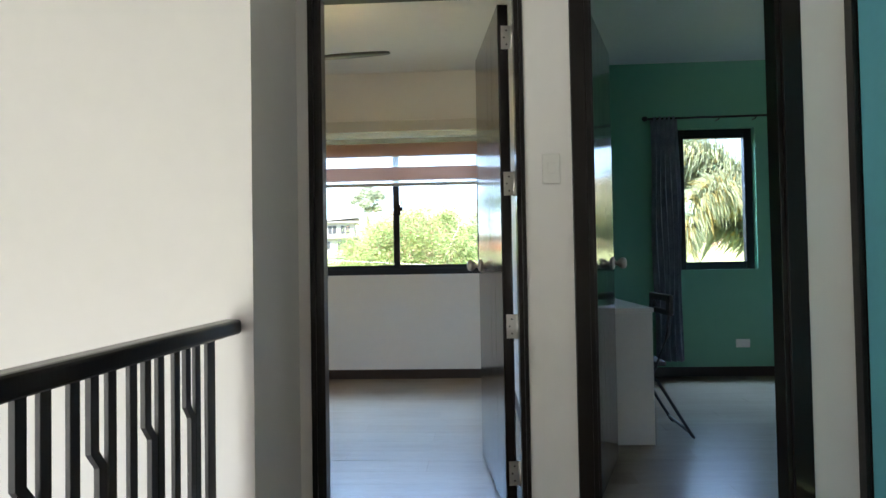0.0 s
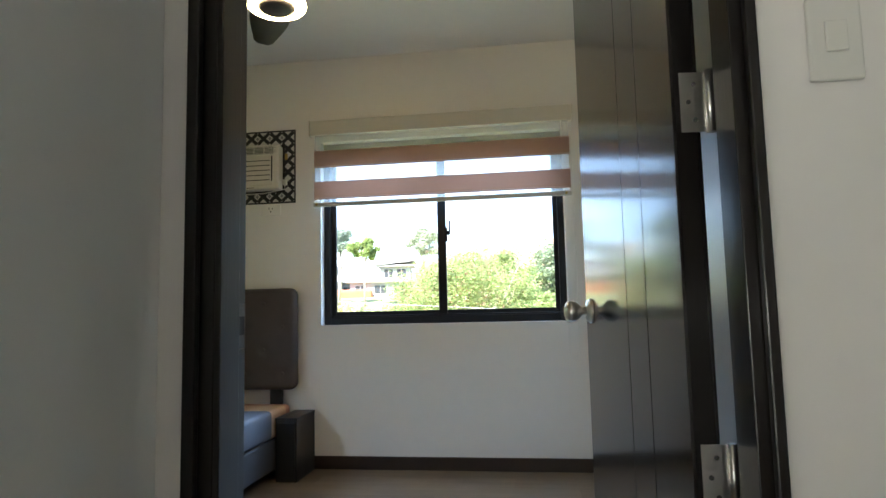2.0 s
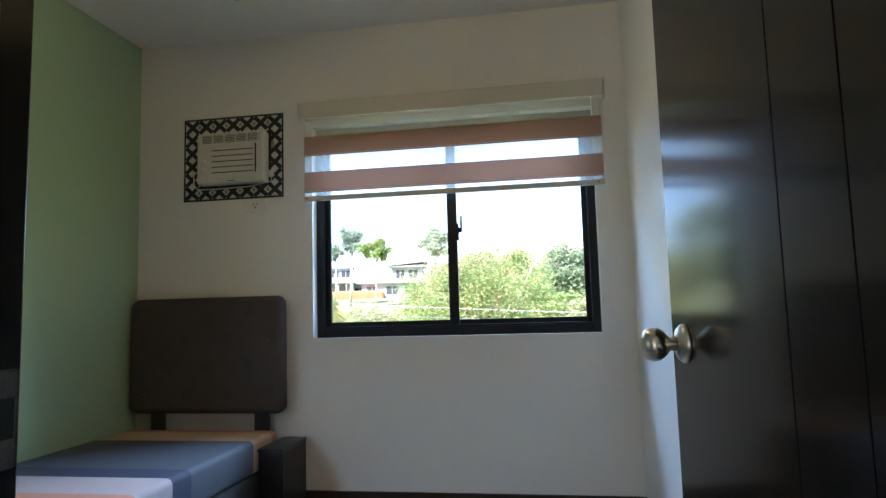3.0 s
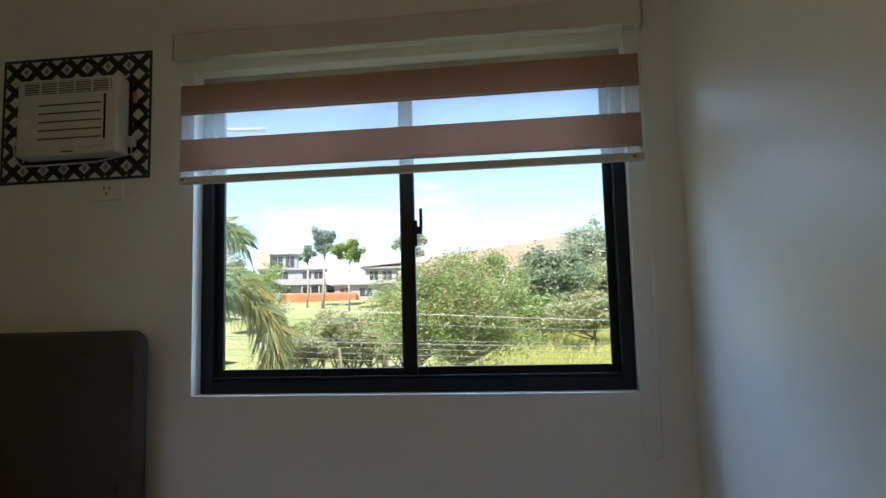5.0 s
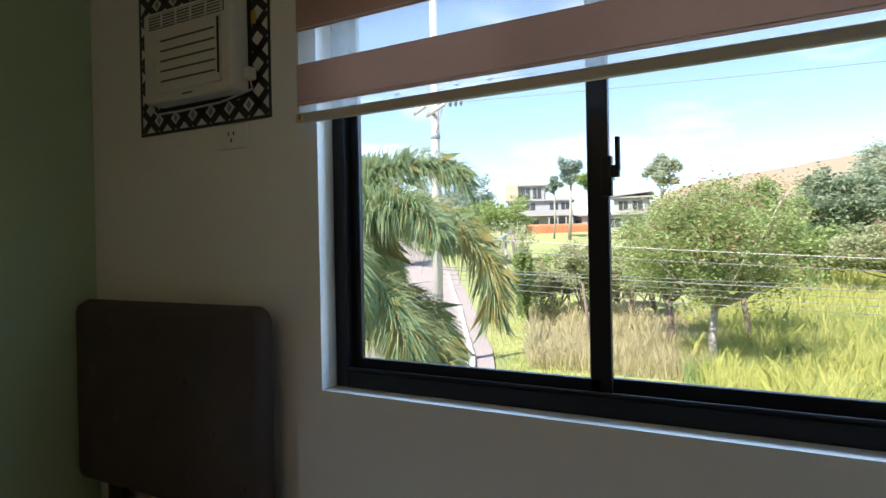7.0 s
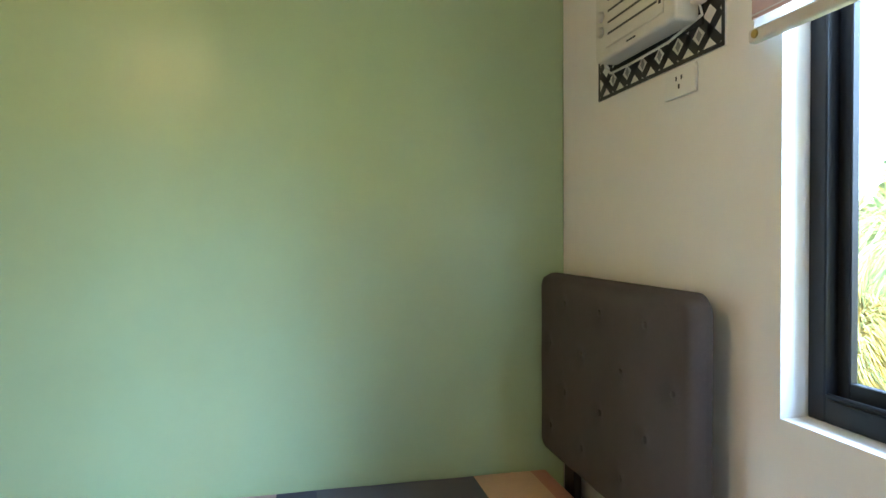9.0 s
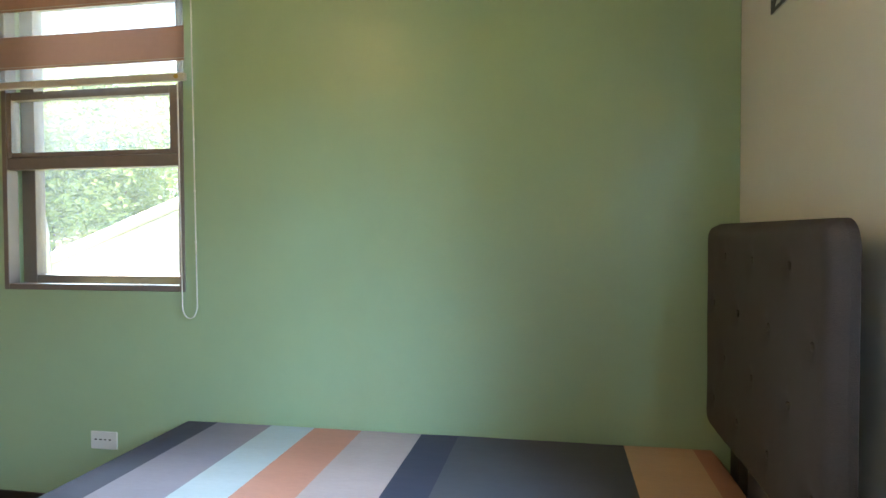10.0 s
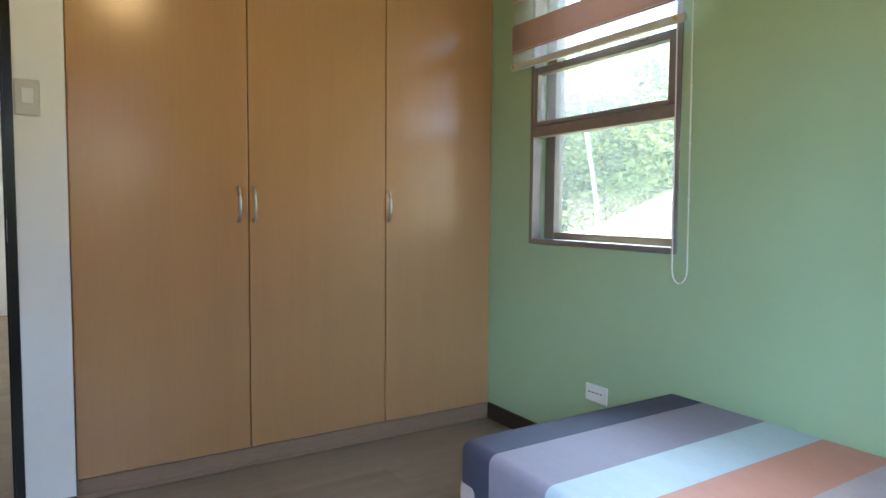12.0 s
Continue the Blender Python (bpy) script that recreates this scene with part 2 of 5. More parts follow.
M_YELLOW = mat("yellowed_foam", (0.48, 0.33, 0.08), 0.8, vary=0.2, vscale=40, bump=0.4)
M_BARK = mat("grey_brown_bark", (0.17, 0.13, 0.10), 0.9, vary=0.3, vscale=6, bump=0.6, bscale=25, stretch=(2, 2, 0.5))
M_PALE = mat("pale_bark", (0.36, 0.32, 0.27), 0.9, vary=0.2, vscale=5, bump=0.4, bscale=20)
M_CONC = mat("pale_concrete", (0.50, 0.48, 0.45), 0.85, vary=0.12, vscale=2, bump=0.3)
M_ROAD = mat("pale_road_concrete", (0.27, 0.235, 0.215), 0.9, vary=0.1, vscale=0.8, bump=0.3, bscale=40)
M_WHITEH = mat("white_house_render", (0.34, 0.335, 0.33), 0.8, vary=0.05, vscale=0.4)
M_TANH = mat("tan_house_cladding", (0.45, 0.36, 0.27), 0.8, vary=0.1, vscale=1)
M_DARKG = mat("dark_window_glass", (0.05, 0.055, 0.06), 0.15, vary=0.1)
M_GREYR = mat("grey_metal_roof", (0.30, 0.29, 0.28), 0.5, vary=0.1)
M_WROOF = mat("white_metal_roof", (0.78, 0.78, 0.77), 0.4, vary=0.05, vscale=1)
M_SOIL = mat("red_earth", (0.40, 0.15, 0.07), 0.95, vary=0.2, vscale=0.3, bump=0.4, bscale=4)
M_SOLAR = mat("solar_panel", (0.30, 0.38, 0.50), 0.25, vary=0.1)
M_INS = mat("grey_porcelain", (0.28, 0.32, 0.38), 0.3, vary=0.1)
M_WIRE = mat("grey_cable", (0.20, 0.20, 0.20), 0.6)
M_WIREL = mat("bright_aluminium_cable", (0.42, 0.42, 0.40), 0.5)


def leaf_mat(name, a, b, through_=0.5):
    m = mat(name, a, 0.6, second=b, vscale=0.9, island=0.45)
    nt = m.node_tree
    bs = nt.nodes["Principled BSDF"]
    tl = nt.nodes.new("ShaderNodeBsdfTranslucent")
    nt.links.new(bs.inputs["Base Color"].links[0].from_socket, tl.inputs["Color"])
    mx = nt.nodes.new("ShaderNodeMixShader")
    mx.inputs[0].default_value = through_
    nt.links.new(bs.outputs[0], mx.inputs[1])
    nt.links.new(tl.outputs[0], mx.inputs[2])
    nt.links.new(mx.outputs[0], nt.nodes["Material Output"].inputs["Surface"])
    return m


L_BUSH = leaf_mat("fresh_green_leaves", (0.19, 0.29, 0.09), (0.42, 0.49, 0.20))
L_DARK = leaf_mat("dark_green_leaves", (0.18, 0.25, 0.14), (0.35, 0.41, 0.27))
L_OLIVE = leaf_mat("olive_leaves", (0.28, 0.34, 0.16), (0.48, 0.50, 0.29))
# dark and olive leaves for far trees, air haze mixed into the colour
L_HAZE = leaf_mat("dark_leaves_with_haze", (0.20, 0.27, 0.22), (0.38, 0.45, 0.38))
L_HAZEO = leaf_mat("olive_leaves_with_haze", (0.30, 0.36, 0.25), (0.50, 0.54, 0.40))
L_RED = leaf_mat("reddish_pods", (0.34, 0.17, 0.12), (0.44, 0.28, 0.19))
L_PALM = leaf_mat("green_palm_leaflets", (0.16, 0.24, 0.11), (0.34, 0.42, 0.23), 0.5)
L_PALMP = leaf_mat("pale_palm_leaflets", (0.24, 0.29, 0.17), (0.46, 0.50, 0.33), 0.55)
L_PALMY = leaf_mat("yellowed_palm_leaflets", (0.28, 0.24, 0.07), (0.46, 0.36, 0.12), 0.45)
L_GRASS = leaf_mat("tall_field_grass", (0.37, 0.43, 0.09), (0.68, 0.64, 0.24))
L_DRY = leaf_mat("dry_straw_grass", (0.44, 0.40, 0.22), (0.66, 0.58, 0.36))
M_GROUND = mat("grassy_ground", (0.16, 0.20, 0.07), 0.95, second=(0.33, 0.34, 0.13), vscale=0.12, bump=0.6, bscale=3)
M_HILL = mat("hillside_scrub", (0.17, 0.20, 0.12), 0.95, second=(0.36, 0.21, 0.14), vscale=0.022, bump=0.5, bscale=0.3)


# ---- builders ----
def block(bm, x0, x1, y0, y1, z0, z1, bevel=0.0, seg=2, slot=0):
    made = bmesh.ops.create_cube(bm, size=1, matrix=Matrix.Translation(((x0 + x1) / 2, (y0 + y1) / 2, (z0 + z1) / 2)) @ Matrix.Diagonal((abs(x1 - x0), abs(y1 - y0), abs(z1 - z0), 1)))["verts"]
    faces = {f for v in made for f in v.link_faces}
    for f in faces:
        f.material_index = slot
    if bevel:
        edges = list({e for v in made for e in v.link_edges})
        bmesh.ops.bevel(bm, geom=edges, offset=bevel, segments=seg, profile=0.5, affect="EDGES")
    return bm


def tube(bm, pts, radius, seg=8, cap=True):
    """A round bar along points; radius is one number or one a point."""
    pts = [Vector(p) for p in pts]
    rad = radius if isinstance(radius, (list, tuple)) else [radius] * len(pts)
    rings = []
    for i, p in enumerate(pts):
        d = (pts[min(i + 1, len(pts) - 1)] - pts[max(i - 1, 0)]).normalized()
        side = d.cross(Vector((0, 0, 1)) if abs(d.z) < 0.95 else Vector((1, 0, 0))).normalized()
        upw = side.cross(d)
        rings.append([bm.verts.new(p + rad[i] * (math.cos(a) * side + math.sin(a) * upw)) for a in [2 * math.pi * k / seg for k in range(seg)]])
    for a, b in zip(rings, rings[1:]):
        for k in range(seg):
            f = bm.faces.new((a[k], a[(k + 1) % seg], b[(k + 1) % seg], b[k]))
            f.smooth = True
    if cap:
        bm.faces.new(rings[0][::-1])
        bm.faces.new(rings[-1])
    return bm


def lathe(bm, profile, m, seg=24):
    """Profile of (radius, height) turned about the local z of m."""
    rings = [[bm.verts.new(m @ Vector((max(r, 1e-4) * math.cos(2 * math.pi * k / seg), max(r, 1e-4) * math.sin(2 * math.pi * k / seg), h))) for k in range(seg)] for r, h in profile]
    for a, b in zip(rings, rings[1:]):
        for k in range(seg):
            f = bm.faces.new((a[k], a[(k + 1) % seg], b[(k + 1) % seg], b[k]))
            f.smooth = True
    bm.faces.new(rings[0][::-1])
    bm.faces.new(rings[-1])
    return bm


def to_mesh(name, bm, materials):
    me = bpy.data.meshes.new(name)
    bmesh.ops.recalc_face_normals(bm, faces=bm.faces[:])
    bm.to_mesh(me)
    bm.free()
    for m in materials if isinstance(materials, (list, tuple)) else [materials]:
        me.materials.append(m)
    return me


def thing(name, at, label, category, group=""):
    """A top-level thing: an Empty at its base; its parts are written in the world's coordinates."""
    e = new(name)
    e.empty_display_size = 0.1
    e.location = at
    return tagged(e, label, category, group)


def part(name, bm, material, parent, label=""):
    ob = new(name, to_mesh(name, bm, material))
    ob.parent = parent
    if parent.type == "EMPTY":
        ob.matrix_parent_inverse = Matrix.Translation(-parent.location)
    return tagged(ob, label) if label else ob


def lone(name, bm, material, label="", category="", kind=""):
    return tagged(new(name, to_mesh(name, bm, material)), label, category, "", kind)


def structure(name, bm, material, label=""):
    return lone(name, bm, material, label, kind="structure")


def B(*a, **k):
    return block(bmesh.new(), *a, **k)


def wall_x(name, y0, y1, x0, x1, z0, z1, holes, material, label):
    """A wall along x with rectangular holes (x0, x1, z0, z1) right through it."""
    bm = bmesh.new()
    xs = sorted({x0, x1, *[v for h in holes for v in h[:2]]})
    zs = sorted({z0, z1, *[v for h in holes for v in h[2:]]})
    for a, b in zip(xs, xs[1:]):
        for c, d in zip(zs, zs[1:]):
            if not any(h[0] <= (a + b) / 2 <= h[1] and h[2] <= (c + d) / 2 <= h[3] for h in holes):
                block(bm, a, b, y0, y1, c, d)
    clean(bm)
    return structure(name, bm, material, label)


def wall_y(name, x0, x1, y0, y1, z0, z1, holes, material, label):
    bm = bmesh.new()
    ys = sorted({y0, y1, *[v for h in holes for v in h[:2]]})
    zs = sorted({z0, z1, *[v for h in holes for v in h[2:]]})
    for a, b in zip(ys, ys[1:]):
        for c, d in zip(zs, zs[1:]):
            if not any(h[0] <= (a + b) / 2 <= h[1] and h[2] <= (c + d) / 2 <= h[3] for h in holes):
                block(bm, x0, x1, a, b, c, d)
    clean(bm)
    return structure(name, bm, material, label)


def clean(bm):
    """Weld the cells of a wall and drop the faces between them."""
    bmesh.ops.remove_doubles(bm, verts=bm.verts[:], dist=1e-4)
    bm.verts.index_update()
    seen = {}
    for f in bm.faces:
        seen.setdefault(frozenset(v.index for v in f.verts), []).append(f)
    inner = [f for fs in seen.values() if len(fs) > 1 for f in fs]
    bmesh.ops.delete(bm, geom=inner, context="FACES_ONLY")


# ---- plan ----
NORTH, WEST, EAST, CEILING, GROUND = 6.0, -2.548, 0.438, 2.82, -3.1
DOOR_S, DOOR_N = 2.815, 2.915                    # the wall between hall and rooms
WIN = (-1.403, 0.258, 0.949, 2.222)              # bedroom window opening
WIN2 = (2.0, 2.676, 0.949, 2.222)                # window of the second room
WINW = (3.082, 3.925, 0.948, 2.215)              # window in the green wall
D1, D2 = (-0.495, 0.350), (0.604, 1.378)         # door openings
DOOR_H = 2.175

wall_x("wall_north", NORTH, NORTH + 0.16, -2.70, 0.48, GROUND, 3.0, [WIN], M_WALL, "white painted bedroom wall with window opening")
wall_x("wall_north_2", NORTH, NORTH + 0.16, 0.482, 3.95, GROUND, 3.0, [WIN2], M_TEAL, "teal green painted wall with narrow window")
wall_y("wall_west", WEST - 0.16, WEST, 2.405, NORTH - 0.002, GROUND, 3.0, [WINW], M_GREEN, "glossy sage green painted bedroom wall")
structure("wall_east", B(EAST, EAST + 0.05, DOOR_N + 0.002, NORTH - 0.002, 0, CEILING), M_WALL, "white painted bedroom side wall")
structure("wall_partition", B(EAST + 0.053, EAST + 0.10, DOOR_N + 0.002, NORTH - 0.002, 0, CEILING), M_TEAL, "teal green side of the partition")
structure("wall_room_east", B(3.80, 3.95, 1.9, NORTH - 0.002, GROUND, 3.0), M_TEAL, "teal green end wall")
wall_x("wall_doors", DOOR_S, DOOR_N, -0.643, 3.798, 0, CEILING, [(*D1, 0, DOOR_H), (*D2, 0, DOOR_H)], M_HALL, "white hall wall with two doorways")
structure("wall_closet_side", B(-0.643, -0.561, 2.402, DOOR_S - 0.002, 0, CEILING), M_HALL, "grey-white wall return beside doorway")
structure("wall_stair", B(-2.70, -0.56, 2.288, 2.40, GROUND, 3.0), M_HALL, "bright white stairwell wall")
structure("wall_stair_west", B(-2.70, -2.552, -2.248, 2.286, GROUND, 3.0), M_HALL, "white stairwell side wall")
# out of view; the opening is made up to hold the stair lamp
wall_x("wall_south", -2.4, -2.25, -2.70, 1.78, GROUND, 3.0, [(-2.45, -0.65, -0.6, 1.15)], M_HALL, "unseen white stair wall with assumed opening for fill lamp")
wall_y("wall_hall_east", 1.632, 1.78, -2.248, DOOR_S - 0.002, 0, CEILING, [(1.93, 2.786, 0, DOOR_H)], M_HALL, "white hall side wall with doorway")
structure("wall_stair_low", B(-0.75, -0.66, -2.248, 2.286, GROUND, -0.21), M_HALL, "wall below the landing")
structure("ceiling", B(-2.543, EAST - 0.002, DOOR_N + 0.002, NORTH - 0.002, CEILING, CEILING + 0.1), M_CEIL, "white bedroom ceiling")
structure("ceiling_2", B(EAST + 0.103, 3.798, DOOR_N + 0.002, NORTH - 0.002, CEILING, CEILING + 0.1), M_CEIL, "white ceiling")
structure("ceiling_hall", B(-2.55, 1.63, -2.248, 2.286, CEILING + 0.002, CEILING + 0.1), M_CEIL, "white hall ceiling")
structure("ceiling_return", B(-0.558, 3.798, 2.287, DOOR_N - 0.001, CEILING + 0.001, CEILING + 0.1), M_CEIL, "white hall ceiling")
# never in view: closes the house from above, overhang shades the west window
structure("roof", B(-3.2, 4.3, -2.9, 6.6, 3.004, 3.12), M_GREYR, "unseen grey roof slab with eaves added to block sun")
structure("floor_slab", B(-2.543, 3.798, 2.402, NORTH - 0.002, -0.2, -0.012), M_JOINT, "floor slab")
structure("floor_slab_hall", B(-0.66, 1.63, -2.248, 2.286, -0.2, -0.012), M_JOINT, "landing slab")
structure("floor_slab_link", B(-0.56, 1.63, 2.288, 2.401, -0.2, -0.012), M_JOINT, "landing slab")
structure("stair_floor", B(-2.55, -0.752, -2.248, 2.286, GROUND, GROUND + 0.05), M_JOINT, "lower hall floor")

# skirting boards
def skirting(name, x0, x1, y0, y1):
    structure(name, B(x0, x1, y0, y1, 0.0, 0.085, bevel=0.003), M_BASE, "dark brown wooden skirting board")

skirting("baseboard_north", WEST + 0.014, EAST - 0.014, NORTH - 0.013, NORTH)
skirting("baseboard_west", WEST, WEST + 0.013, 2.774, NORTH)
skirting("baseboard_east", EAST - 0.013, EAST, 2.95, NORTH)
skirting("baseboard_stub", -0.643, -0.497, DOOR_N, DOOR_N + 0.013)
skirting("baseboard_teal", EAST + 0.115, 3.79, NORTH - 0.013, NORTH)
skirting("baseboard_partition", EAST + 0.10, EAST + 0.113, 2.96, NORTH - 0.014)


# ---- doors ----
def door_casing(name, x0, x1, left, right):
    """Dark jambs, head and face trims on both sides of the wall, in the opening x0..x1."""
    t = tagged(thing(name, (x0, DOOR_S, 0), "dark stained wooden door frame in white wall", "door frame"), kind="structure")
    j = 0.022
    a, b = DOOR_S - 0.012, DOOR_N + 0.012
    part("jamb", B(x0, x0 + j + 0.004, a + 0.014, b, 0, DOOR_H - j, bevel=0.002), M_DARK, t)
    part("jamb", B(x1 - j, x1, a + 0.014, b - 0.02, 0, DOOR_H - j, bevel=0.002), M_DARK, t)
    part("head", B(x0, x1, a + 0.014, b - 0.02, DOOR_H - j, DOOR_H, bevel=0.002), M_DARK, t)
    part("door_stop", B(x0 + j + 0.003, x0 + j + 0.014, a + 0.0155, DOOR_N - 0.03, 0, DOOR_H - j - 0.0125, bevel=0.002), M_DARK, t)
    part("door_stop", B(x0 + j + 0.005, x1 - j, a + 0.0155, DOOR_N - 0.03, DOOR_H - j - 0.012, DOOR_H - j), M_DARK, t)
    for y0, y1 in ((a - 0.004, a + 0.0125), (b - 0.0115, b + 0.004)):
        part("trim", B(x0 - (left if y0 < DOOR_S else -0.001), x0 + 0.004, y0, y1, 0, DOOR_H + 0.06, bevel=0.003), M_DARK, t)
        part("trim", B(x1 - 0.004, x1 + right, y0, y1, 0, DOOR_H + 0.06, bevel=0.003), M_DARK, t)
        part("trim", B(x0 + 0.004, x1 - 0.004, y0, y1, DOOR_H - 0.004, DOOR_H + 0.06, bevel=0.003), M_DARK, t)
    return t

casing_1 = door_casing("door_frame", *D1, 0.017, 0.012)
casing_2 = door_casing("door_frame", *D2, 0.055, 0.070)
part("hinge_jamb", B(0.3355, D1[1] - 0.001, 2.9075, 2.9305, 0, DOOR_H - 0.022), M_DARK, casing_1)
plate = part("strike_plate", B(D1[0] + 0.0262, D1[0] + 0.0276, DOOR_N - 0.022, DOOR_N + 0.007, 0.985, 1.062, bevel=0.002), M_WORN, casing_1, "worn steel strike plate")
part("latch_hole", B(D1[0] + 0.0272, D1[0] + 0.0282, DOOR_N - 0.018, DOOR_N + 0.004, 1.008, 1.040), M_SLOT, plate)


def knob_set(parent, m):
    """A round steel knob on its rose; the local z of m points out of the door."""
    for flip in (m, m @ pose(0, 0, -0.045, 180, 0, 0)):
        part("knob_rose", lathe(bmesh.new(), [(0.033, 0), (0.033, 0.004), (0.028, 0.010), (0.014, 0.014)], flip), M_STEEL, parent)
        part("door_knob", lathe(bmesh.new(), [(0.012, 0.012), (0.011, 0.026), (0.020, 0.034), (0.028, 0.045), (0.029, 0.055), (0.025, 0.066), (0.013, 0.071)], flip), M_STEEL, parent)


LEAF_H = 2.135

def door_leaf(name, hinge, far, thick_side, grooves, label, width):
    """An open leaf: boards between hinge and far (plan points on its visible face), core behind, hinges and knob."""
    h, f = Vector((*hinge, 0)), Vector((*far, 0))
    d = (f - h).normalized()
    n = Vector((d.y, -d.x, 0)) * thick_side          # from the visible face into the leaf
    base = Matrix(((d.x, n.x, 0, h.x), (d.y, n.y, 0, h.y), (0, 0, 1, 0), (0, 0, 0, 1)))
    t = tagged(thing(name, (h.x, h.y, 0), label, "door"), kind="structure")

    def local(bm):
        bm.transform(base)
        return bm
    part("door_core", local(B(0.002, width - 0.002, 0.005, 0.040, 0.012, LEAF_H)), M_DARK, t)
    cuts = [0.0, *grooves, width]
    for a, b in zip(cuts, cuts[1:]):
        part("board", local(B(a + (0.0015 if a else 0), b - (0.0015 if b < width else 0), 0.0, 0.0065, 0.012, LEAF_H, bevel=0.0006, seg=1)), M_DOOR, t)
        part("board", local(B(a + (0.0015 if a else 0), b - (0.0015 if b < width else 0), 0.0385, 0.045, 0.012, LEAF_H, bevel=0.0006, seg=1)), M_DOOR, t)
    for z in (1.994, 1.374, 0.775, 0.165):
        hg = part("hinge", local(B(-0.0025, -0.0005, 0.014, 0.055, z - 0.05, z + 0.05)), M_STEEL, t, "steel butt hinge")
        part("hinge_pin", local(tube(bmesh.new(), [(-0.006, 0.061, z - 0.052), (-0.006, 0.061, z + 0.052)], 0.0075)), M_STEEL, hg)
        for k in (-0.03, 0, 0.03):
            part("screw", local(lathe(bmesh.new(), [(0.004, 0), (0.004, 0.0012), (0.002, 0.0016)], pose(-0.0026, 0.031 + (0.006 if k else -0.004), z + k, 0, -90, 0), 10)), M_GREYP, hg)
    m = base @ pose(width - 0.062, 0.0, 1.03, 90, 0, 0)
    knob_set(t, m)
    return t

door_leaf("door_1", (0.268, 2.932), (0.176, 3.668), 1, (0.19, 0.325), "dark varnished grooved wooden door standing open", 0.735)
door_leaf("door_2", (0.640, 2.936), (0.885, 3.63), -1, (0.19, 0.325, 0.46), "dark varnished grooved wooden door standing open", 0.735)

# third doorway in the hall's side wall
d3 = tagged(thing("door_3", (1.64, 1.93, 0), "closed sky-blue painted door in dark frame", "door"), kind="structure")
part("door_panel", B(1.638, 1.678, 1.962, 2.757, 0.01, 2.07, bevel=0.003), M_BLUE, d3)
part("trim", B(1.618, 1.634, 1.86, 1.935, 0, 2.16, bevel=0.003), M_DARK, d3)
part("trim", B(1.618, 1.634, 2.762, 2.811, 0, 2.16, bevel=0.003), M_DARK, d3)
part("trim", B(1.618, 1.634, 1.935, 2.762, 2.09, 2.16, bevel=0.003), M_DARK, d3)
part("jamb", B(1.634, 1.77, 1.932, 1.96, 0, 2.09), M_DARK, d3)
part("jamb", B(1.6345, 1.77, 2.760, 2.785, 0, 2.09), M_DARK, d3)


# ---- windows ----
def bar(parent, name, x0, x1, y0, y1, z0, z1, m, label=""):
    return part(name, B(x0, x1, y0, y1, z0, z1, bevel=0.003, seg=1), m, parent, label)

def pane(parent, x0, x1, y0, y1, z0, z1, m):
    p = part("pane", B(x0, x1, y0, y1, z0, z1), m, parent, "clear glass pane")
    p.visible_shadow = False
    return p

x0, x1, z0, z1 = WIN
w1 = tagged(thing("window_1", (x0, NORTH + 0.09, z0), "black aluminium sliding window with clear glass", "window"), kind="structure")
ya, yb = NORTH + 0.068, NORTH + 0.15
fr = bar(w1, "window_frame", x0, x0 + 0.046, ya, yb, z0, z1, M_BLACKAL)
bar(w1, "window_frame", x1 - 0.046, x1, ya, yb, z0, z1, M_BLACKAL)
bar(w1, "window_frame", x0 + 0.046, x1 - 0.046, ya, yb, z0, z0 + 0.05, M_BLACKAL)
bar(w1, "window_frame", x0 + 0.046, x1 - 0.046, ya, yb, z1 - 0.05, z1, M_BLACKAL)
bar(w1, "track_rib", x0 + 0.046, x1 - 0.046, ya + 0.002, ya + 0.012, z0 + 0.05, z0 + 0.062, M_BLACKAL)
for name, a, b, y in (("fixed_sash", x0 + 0.046, -0.545, NORTH + 0.098), ("sliding_sash", -0.607, x1 - 0.046, NORTH + 0.122)):
    s = part(name, B(a, a + (0.033 if name == "fixed_sash" else 0.048), y, y + 0.022, z0 + 0.05, z1 - 0.05, bevel=0.003, seg=1), M_BLACKAL, w1)
    for box in ((b - (0.054 if name == "fixed_sash" else 0.030), b, z0 + 0.05, z1 - 0.05), (a + 0.033, b - 0.030, z0 + 0.05, z0 + 0.088), (a + 0.033, b - 0.030, z1 - 0.09, z1 - 0.05)):
        part("sash_rail", B(box[0], box[1], y + 0.001, y + 0.021, box[2], box[3], bevel=0.002, seg=1), M_BLACKAL, s)
    g = part("pane", B(a + 0.025, b - 0.025, y + 0.009, y + 0.014, z0 + 0.075, z1 - 0.075), M_GLASS, s, "clear glass pane")
    g.visible_shadow = False
latch = bmesh.new()
block(latch, -0.558, -0.532, NORTH + 0.080, NORTH + 0.099, 1.50, 1.60, 0.003)
block(latch, -0.536, -0.512, NORTH + 0.072, NORTH + 0.090, 1.545, 1.575, 0.003)
block(latch, -0.522, -0.510, NORTH + 0.072, NORTH + 0.086, 1.56, 1.645, 0.003)
part("window_latch", latch, M_BLACKAL, w1, "black crescent latch")

x0, x1, z0, z1 = WIN2
w2 = tagged(thing("window_2", (x0, NORTH + 0.09, z0), "narrow black aluminium window with clear glass", "window"), kind="structure")
for a, b, c, d in ((x0, x0 + 0.07, z0, z1), (x1 - 0.07, x1, z0, z1), (x0 + 0.07, x1 - 0.07, z0, z0 + 0.07), (x0 + 0.07, x1 - 0.07, z1 - 0.08, z1)):
    bar(w2, "window_frame", a, b, NORTH + 0.068, NORTH + 0.13, c, d, M_BLACKAL)
pane(w2, x0 + 0.06, x1 - 0.06, NORTH + 0.095, NORTH + 0.10, z0 + 0.06, z1 - 0.07, M_GLASS)

